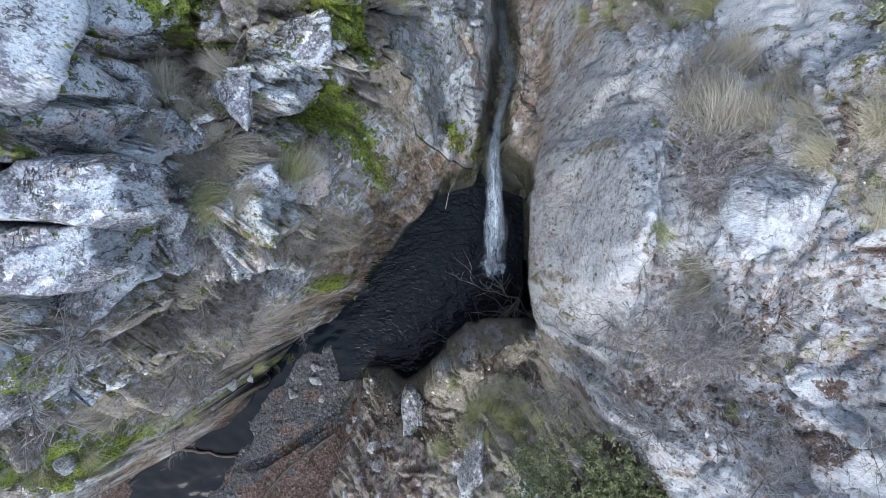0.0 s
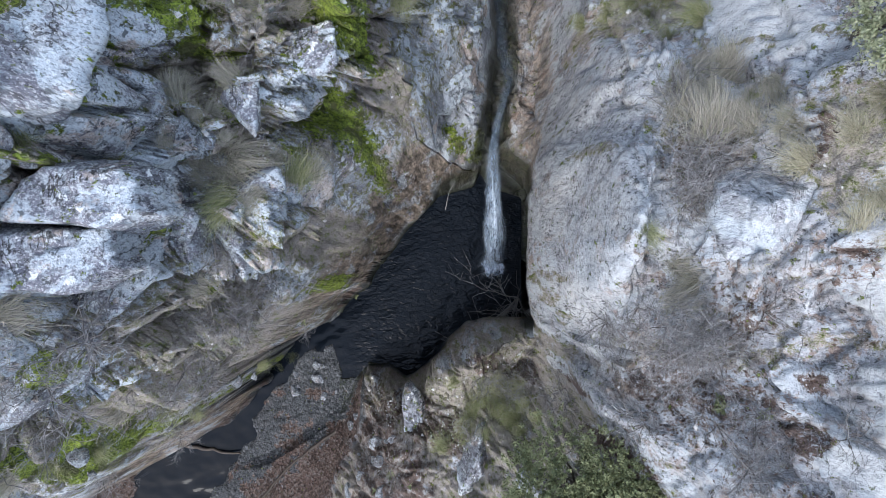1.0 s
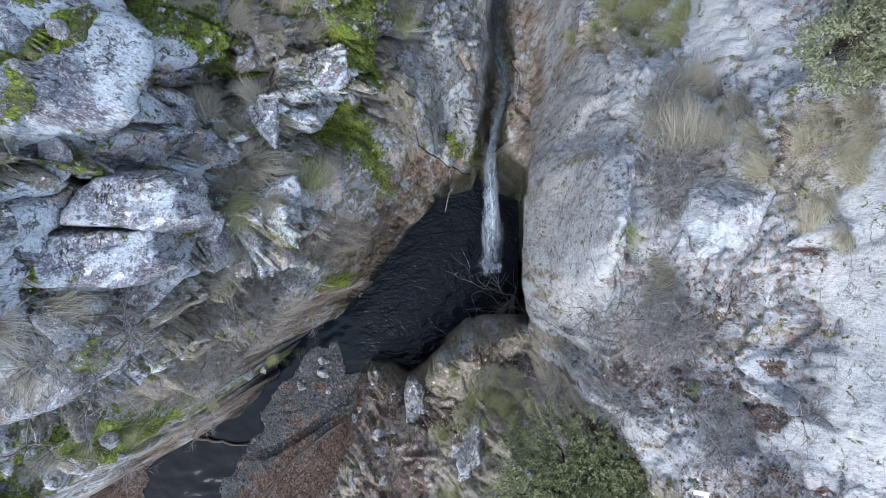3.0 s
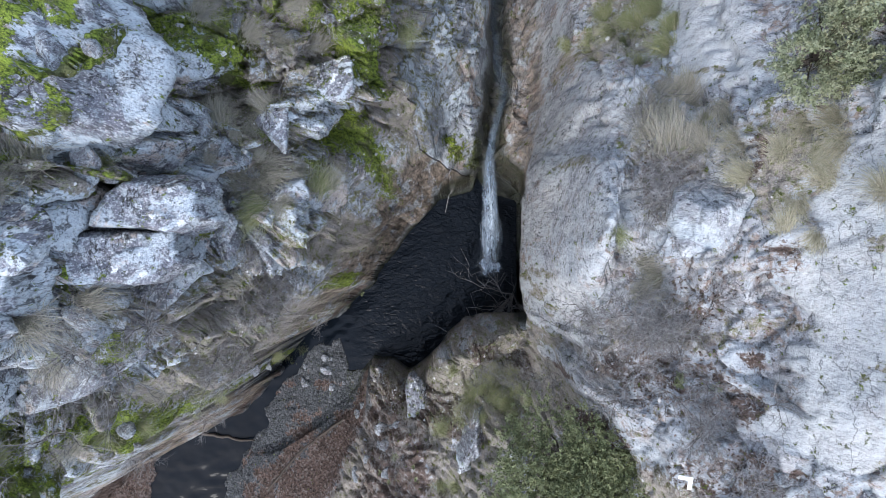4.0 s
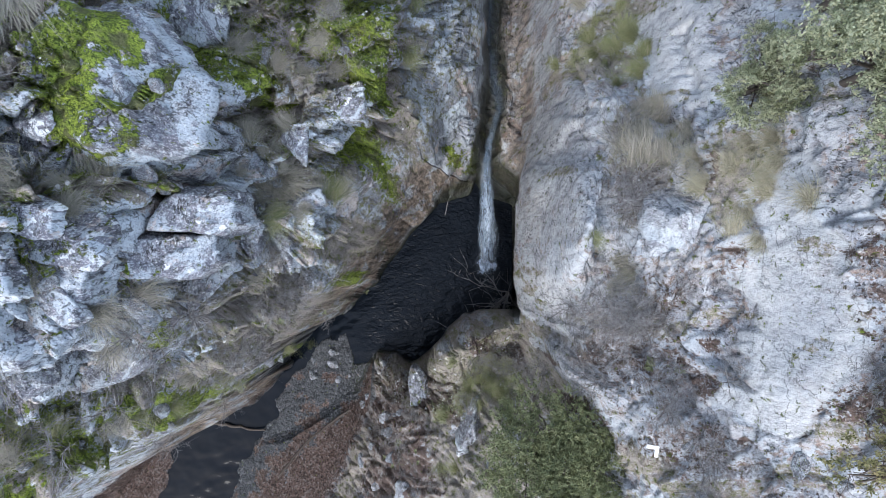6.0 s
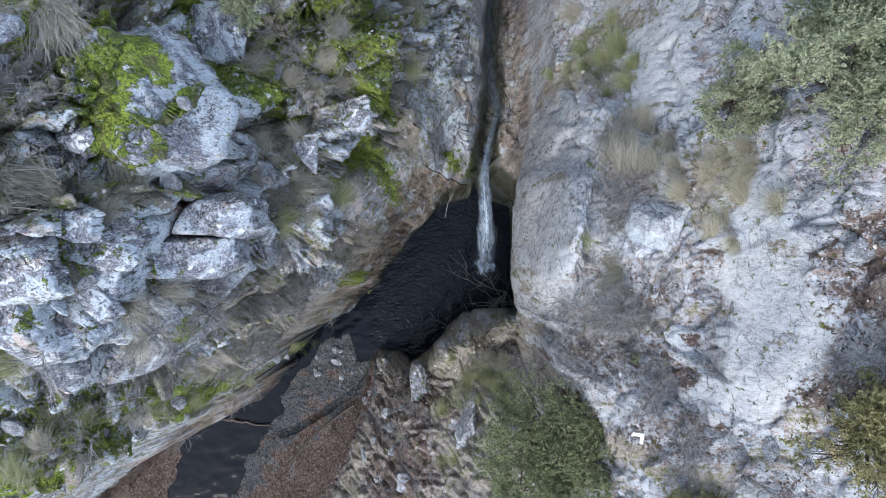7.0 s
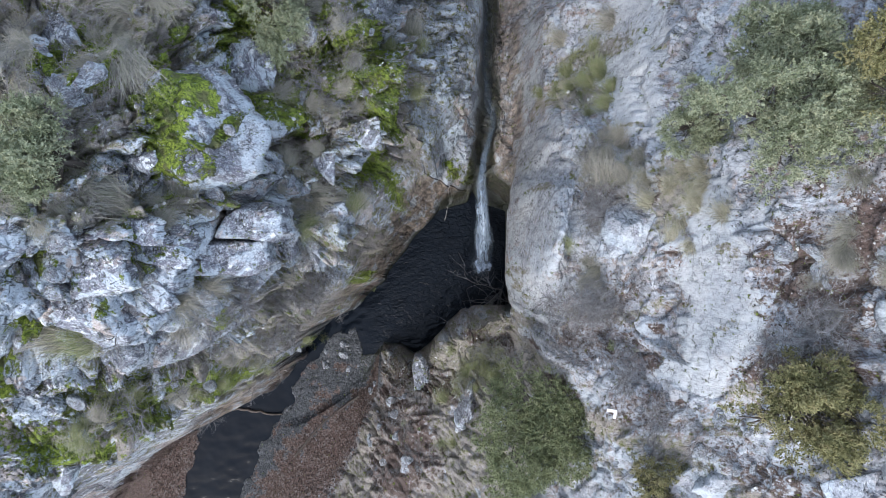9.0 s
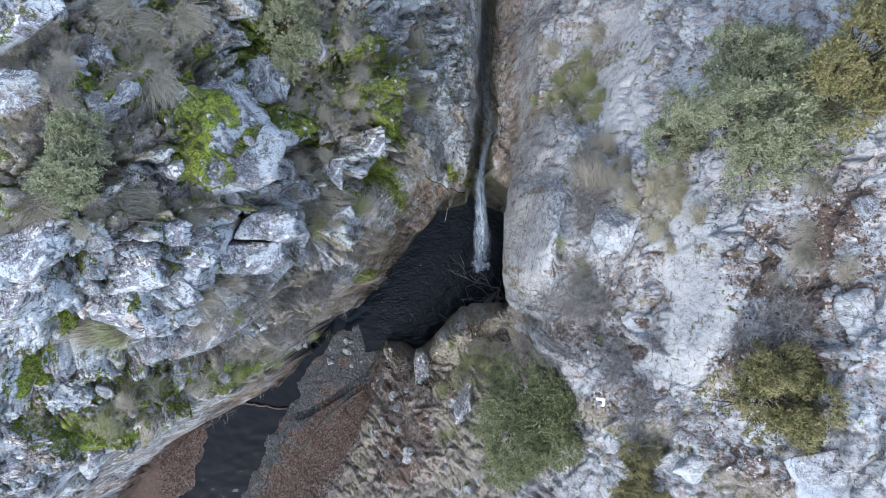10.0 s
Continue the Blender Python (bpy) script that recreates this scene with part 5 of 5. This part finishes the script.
for rows, group in ((DRY_WEST, "bare shrubs on the west slope"), (DRY_EAST, "bare shrubs on the east cliff"), (DRY_SPUR, "bare shrubs on the spur")):
    for x, y, s in rows:
        if math.hypot(x - 4.2, y + 4.0) < 0.75:
            continue
        p, n = ground_at(x, y)
        stem, tangle = TWIGS[rng.randint(5)]
        ob = new("dry_shrub", stem)
        part("twig_tangle", tangle, ob)
        up = (n * 0.7 + Vector((0, 0, 1))).normalized()
        ob.matrix_world = Matrix.Translation(p) @ Vector((0, 0, 1)).rotation_difference(up).to_matrix().to_4x4() @ pose(0, 0, 0, 0, 0, rng.uniform(0, 360))
        ob.scale = (s * 0.95,) * 3
        tagged(ob, "leafless grey twiggy shrub rooted in the rock", "shrub", group)
for (cx, cy), (rx, ry), turn, count, group in (((-4.9, -1.9), (1.6, 0.7), 45, 18, "bare shrubs on the west slope"), ((-4.2, -0.9), (1.2, 0.5), 50, 7, "bare shrubs on the west slope"), ((4.1, -2.5), (0.8, 1.3), 10, 13, "bare shrubs on the east cliff"),
                                               ((-1.6, -7.6), (1.0, 1.8), 0, 5, "bare shrubs on the spur"), ((2.2, -3.9), (1.0, 0.7), 0, 12, "bare shrubs on the spur"), ((4.1, 1.6), (0.35, 1.4), 0, 15, "bare shrubs on the east cliff"),
                                               ((3.9, -1.5), (1.0, 0.3), 0, 12, "bare shrubs on the east cliff"), ((4.9, -3.9), (0.8, 0.5), 0, 14, "bare shrubs on the east cliff"), ((6.7, -1.4), (0.5, 0.7), 0, 10, "bare shrubs on the east cliff"),
                                               ((-7.2, 3.2), (1.3, 1.4), 0, 12, "bare shrubs on the west plateau"), ((-2.8, 4.4), (1.0, 1.2), 0, 10, "bare shrubs on the west plateau")):
    for _ in range(count):
        a, r = rng.uniform(0, 6.283), math.sqrt(rng.uniform(0, 1))
        q = pose(cx, cy, 0, 0, 0, turn) @ Vector((rx * r * math.cos(a), ry * r * math.sin(a), 0))
        if math.hypot(q.x - 4.2, q.y + 4.0) < 0.75:
            continue
        p, n = ground_at(q.x, q.y)
        stem, tangle = TWIGS[rng.randint(5)]
        ob = new("dry_shrub", stem)
        part("twig_tangle", tangle, ob)
        up = (n * 0.7 + Vector((0, 0, 1))).normalized()
        ob.matrix_world = Matrix.Translation(p) @ Vector((0, 0, 1)).rotation_difference(up).to_matrix().to_4x4() @ pose(0, 0, 0, 0, 0, rng.uniform(0, 360))
        ob.scale = (rng.uniform(0.35, 0.75),) * 3
        tagged(ob, "small leafless grey shrub with tangled twigs", "shrub", group)
stem, tangle = dry_shrub_mesh(333, 10, 5)
pool_bush = new("dry_shrub", stem)
part("twig_tangle", tangle, pool_bush)
pool_bush.matrix_world, pool_bush.scale = pose(2.85, -1.8, 1.8, 20, -55, 15), (2.0, 2.0, 2.0)
tagged(pool_bush, "bare thorny shrub hanging over the plunge pool", "shrub")

# ---------------------------------------------------------------- leafy shrubs and trees
leafy_shrub("juniper_shrub", "large spreading grey-green evergreen shrub on the cliff top", 6.45, 2.65, 20.2, (1.9, 1.4, 1.3), "grey", 501, 30, 7600)
leafy_shrub("juniper_shrub", "grey-green evergreen shrub at the edge of the pale slab", 5.8, 3.0, 17.7, (0.9, 0.9, 0.8), "grey", 502, 14, 2600)
leafy_shrub("juniper_shrub", "wide olive-green evergreen shrub on the cliff top", 7.7, 3.3, 21.4, (1.4, 1.3, 1.2), "olive", 503, 22, 5200)
leafy_shrub("juniper_shrub", "green evergreen shrub above the pale slab", 6.6, 4.2, 19.4, (1.0, 0.9, 0.9), "grey", 504, 14, 3000)
leafy_shrub("oak_shrub", "olive-green leafy shrub with yellowing leaves on the cliff top", 6.5, -2.9, 20.2, (1.45, 1.1, 1.0), "olive", 505, 24, 5200)
leafy_shrub("oak_tree", "round dense green evergreen tree on the spur", 2.95, -5.4, 12.7, (2.0, 2.0, 1.7), "green", 506, 40, 11000, 0.054)
leafy_shrub("oak_shrub", "yellow-green leafy shrub beside the evergreen tree", 4.9, -5.7, 17.0, (1.0, 0.8, 0.8), "olive", 507, 14, 2800)
leafy_shrub("juniper_shrub", "bushy grey-green juniper among rocks and dry grass", -6.75, 1.6, 21.3, (0.85, 0.9, 0.8), "grey", 508, 16, 3400)
leafy_shrub("juniper_shrub", "dark grey-green juniper on the grassy slope", -3.75, 5.2, 17.9, (0.75, 1.1, 0.8), "grey", 509, 14, 3000)

# ---------------------------------------------------------------- herbs
def herb_mesh(seed):
    """A small rosette of broad leaves."""
    r = np.random.RandomState(seed)
    verts, faces = [], []
    for i in range(22):
        a, el, ln = i * 2.4, r.uniform(0.2, 1.0), r.uniform(0.5, 1.0)
        d = Vector((math.cos(a) * math.cos(el), math.sin(a) * math.cos(el), math.sin(el)))
        s = Vector((-math.sin(a), math.cos(a), 0)) * 0.16 * ln
        k = len(verts)
        verts += [d * 0.05, d * ln * 0.55 + s, d * ln + Vector((0, 0, -0.12)), d * ln * 0.55 - s, d * ln * 0.5 + Vector((0, 0, -0.05))]
        faces += [(k, k + 1, k + 4), (k + 1, k + 2, k + 4), (k + 2, k + 3, k + 4), (k + 3, k, k + 4)]
    return mesh_of("herb", verts, faces, LEAF["green"])


HERBS = [herb_mesh(900 + i) for i in range(3)]
for (cx, cy), (rx, ry), count in (((1.6, -4.4), (1.2, 0.9), 9), ((4.7, 2.0), (0.4, 1.3), 5), ((4.4, -2.6), (0.7, 1.2), 4), ((-4.8, -1.9), (1.6, 0.9), 8), ((-1.6, -7.8), (0.8, 1.4), 6), ((-2.9, 4.8), (1.0, 1.4), 6)):
    for _ in range(count):
        a, r = rng.uniform(0, 6.283), math.sqrt(rng.uniform(0, 1))
        p, n = ground_at(cx + rx * r * math.cos(a), cy + ry * r * math.sin(a))
        ob = new("herb", HERBS[rng.randint(3)])
        ob.matrix_world = pose(p.x, p.y, p.z, 0, 0, rng.uniform(0, 360))
        ob.scale = (rng.uniform(0.12, 0.24),) * 3
        tagged(ob, "small green leafy herb growing from soil", "plant", "herbs in the gorge")

# ---------------------------------------------------------------- litter and small clutter
scrap = new("white_scrap")
p, n = ground_at(4.2, -3.98)
scrap.matrix_world = pose(p.x, p.y, p.z + 0.5, 8, -6, -8)
SCRAP = Nodes("white_plastic")
SCRAP = SCRAP.done(SCRAP.mix(SCRAP.noise(14, 3), (0.82, 0.82, 0.80), (0.70, 0.69, 0.66)), 0.5)
for nm, dims, at in (("long_arm", (0.25, 0.08, 0.02), (0, 0, 0)), ("short_arm", (0.075, 0.16, 0.02), (0.087, -0.117, 0.0))):
    bm = bmesh.new()
    bmesh.ops.create_cube(bm, size=1)
    bmesh.ops.scale(bm, vec=dims, verts=bm.verts)
    bmesh.ops.bevel(bm, geom=bm.edges[:], offset=0.006, segments=2, affect="EDGES")
    me = bpy.data.meshes.new(nm)
    bm.to_mesh(me), bm.free()
    me.materials.append(SCRAP)
    part(nm, me, scrap).location = at
tagged(scrap, "bent white plastic strip lying among dry twigs", "litter")


def log(name, label, pts, r0, r1, mat, seed):
    verts, faces = [], []
    rng2 = np.random.RandomState(seed)
    fine = []
    for a, b in zip(pts, pts[1:]):
        for i in range(6):
            fine.append(Vector(a).lerp(Vector(b), i / 6) + Vector(rng2.normal(0, r0 * 0.25, 3)))
    fine.append(Vector(pts[-1]))
    tube(verts, faces, fine, r0, r1, 8)
    root = new(name, mesh_of(name, verts, faces, mat, True))
    return tagged(root, label, "branch")


log("fallen_branch", "dark wet fallen branch lying across the stream", [(-11.2, -7.95, 0.12), (-10.2, -8.05, 0.06), (-9.0, -8.25, 0.05), (-8.2, -8.3, 0.15)], 0.09, 0.04, BARK, 3)
log("fallen_branch", "long dark branch half buried in the leaf bank", [(-4.25, -7.25, 0.62), (-5.2, -7.9, 0.66), (-6.4, -8.9, 0.72), (-7.4, -10.2, 0.85)], 0.07, 0.05, BARK, 4)
log("fallen_branch", "thin grey twig lying over the edge of the pool", [(0.1, 1.6, 0.12), (0.25, 2.3, 0.5), (0.6, 2.9, 1.2)], 0.02, 0.01, TWIG, 6)


def scatter(name, label, count, region, piece, mat, category):
    """Many small pieces in one mesh of stuff."""
    rng3 = np.random.RandomState(len(name) * 7 + count)
    verts, faces = [], []
    x0, y0, x1, y1 = region
    made = 0
    for _ in range(count * 6):
        if made >= count:
            break
        x, y = rng3.uniform(x0, x1), rng3.uniform(y0, y1)
        if piece(verts, faces, x, y, rng3):
            made += 1
    ob = new(name, mesh_of(name, verts, faces, mat))
    return tagged(ob, label, category, kind="stuff")


def grid_value(g, x, y):
    i, j = min(np.searchsorted(gy, y), NY - 1), min(np.searchsorted(gx, x), NX - 1)
    return g[i, j]


def flake(verts, faces, p, n, size, r, curl=0.3):
    t = n.orthogonal().normalized()
    t.rotate(Matrix.Rotation(r.uniform(0, 6.28), 3, n))
    b = n.cross(t)
    k = len(verts)
    p = p + n * r.uniform(0.01, 0.03)
    verts += [p - t * size, p - b * size * 0.55 + n * size * curl, p + t * size * 1.1 + n * size * curl * 0.4, p + b * size * 0.55 + n * size * curl, p]
    faces += [(k, k + 1, k + 4), (k + 1, k + 2, k + 4), (k + 2, k + 3, k + 4), (k + 3, k, k + 4)]


def pebble(verts, faces, p, size, r):
    k = len(verts)
    c = [p + Vector((dx * size * r.uniform(0.7, 1.3), dy * size * r.uniform(0.7, 1.3), dz * size * r.uniform(0.4, 0.8))) for dx, dy, dz in ((1, 0, 0), (0, 1, 0), (-1, 0, 0), (0, -1, 0), (0, 0, 1), (0.6, 0.6, 0.5), (-0.6, 0.6, 0.5), (-0.6, -0.6, 0.5), (0.6, -0.6, 0.5))]
    verts += c
    faces += [(k, k + 5, k + 8), (k + 5, k, k + 1), (k + 6, k + 1, k + 2), (k + 7, k + 2, k + 3), (k + 8, k + 3, k), (k + 5, k + 1, k + 6), (k + 6, k + 2, k + 7), (k + 7, k + 3, k + 8), (k + 4, k + 5, k + 6), (k + 4, k + 6, k + 7), (k + 4, k + 7, k + 8), (k + 4, k + 8, k + 5)]


def bank_leaf(verts, faces, x, y, r):
    if grid_value(leafy, x, y) < r.uniform(0.05, 0.9):
        return False
    p, n = ground_at(x, y)
    flake(verts, faces, p, n, r.uniform(0.04, 0.085), r)
    return True


def bar_stone(verts, faces, x, y, r):
    p, n = ground_at(x, y)
    if grid_value(gravel, x, y) < 0.5 or p.z < -0.25 or p.z > 1.2:
        return False
    pebble(verts, faces, p, r.choice([0.02, 0.03, 0.045, 0.08], p=[0.45, 0.35, 0.17, 0.03]), r)
    return True


def cliff_stone(verts, faces, x, y, r):
    if grid_value(litter, x, y) + 0.6 * grid_value(soil, x, y) < r.uniform(0.2, 1):
        return False
    p, n = ground_at(x, y)
    if n.z < 0.3:
        return False
    pebble(verts, faces, p, r.choice([0.015, 0.025, 0.04, 0.06], p=[0.5, 0.33, 0.14, 0.03]), r)
    return True


def cliff_leaf(verts, faces, x, y, r):
    if grid_value(litter, x, y) < r.uniform(0.1, 1):
        return False
    p, n = ground_at(x, y)
    flake(verts, faces, p, n, r.uniform(0.02, 0.04), r)
    return True


def turf_blade(verts, faces, x, y, r):
    if grid_value(soil, x, y) + 0.5 * grid_value(moss, x, y) < r.uniform(0.15, 1):
        return False
    p, n = ground_at(x, y)
    for _ in range(3):
        d = Vector((r.normal(0, 0.6), r.normal(0, 0.6), 0.8)).normalized()
        ln, w = r.uniform(0.03, 0.11), 0.0035
        s = Vector((-d.y, d.x, 0)).normalized() * w
        k = len(verts)
        verts += [p - s, p + s, p + d * ln * 0.6 + s, p + d * ln * 0.6 - s, p + d * ln + Vector((d.x, d.y, -0.6)) * ln * 0.3]
        faces += [(k, k + 1, k + 2, k + 3), (k + 3, k + 2, k + 4)]
    return True


DEAD_LEAF = island_mix("dead_leaves", [(0.045, 0.033, 0.028), (0.11, 0.072, 0.058), (0.22, 0.15, 0.122), (0.27, 0.24, 0.22)])
DARK_STONE = island_mix("wet_gravel", [(0.03, 0.032, 0.036), (0.08, 0.085, 0.09), (0.16, 0.165, 0.17)], 0.6)
PALE_STONE = island_mix("limestone_chips", [(0.28, 0.26, 0.25), (0.5, 0.49, 0.47), (0.72, 0.71, 0.69)])
scatter("leaf_litter", "rusty brown fallen leaves covering the stream bank", 9000, (-15, -13.4, -3.3, -5.6), bank_leaf, DEAD_LEAF, "leaves")
scatter("gravel", "dark grey rounded gravel of the stream bar", 7000, (-11, -13, -3.2, -3.8), bar_stone, DARK_STONE, "gravel")
scatter("stone_chips", "pale limestone chips scattered in soil pockets", 3000, (-9, -6, 9, 7), cliff_stone, PALE_STONE, "gravel")
scatter("cliff_leaves", "reddish dead leaves gathered in rock hollows", 3500, (2.5, -4.5, 8.5, 4.5), cliff_leaf, DEAD_LEAF, "leaves")
scatter("turf", "short thin grass among moss and soil", 14000, (-9.5, -6, 7, 7.5), turf_blade, GRASS["G"], "grass")
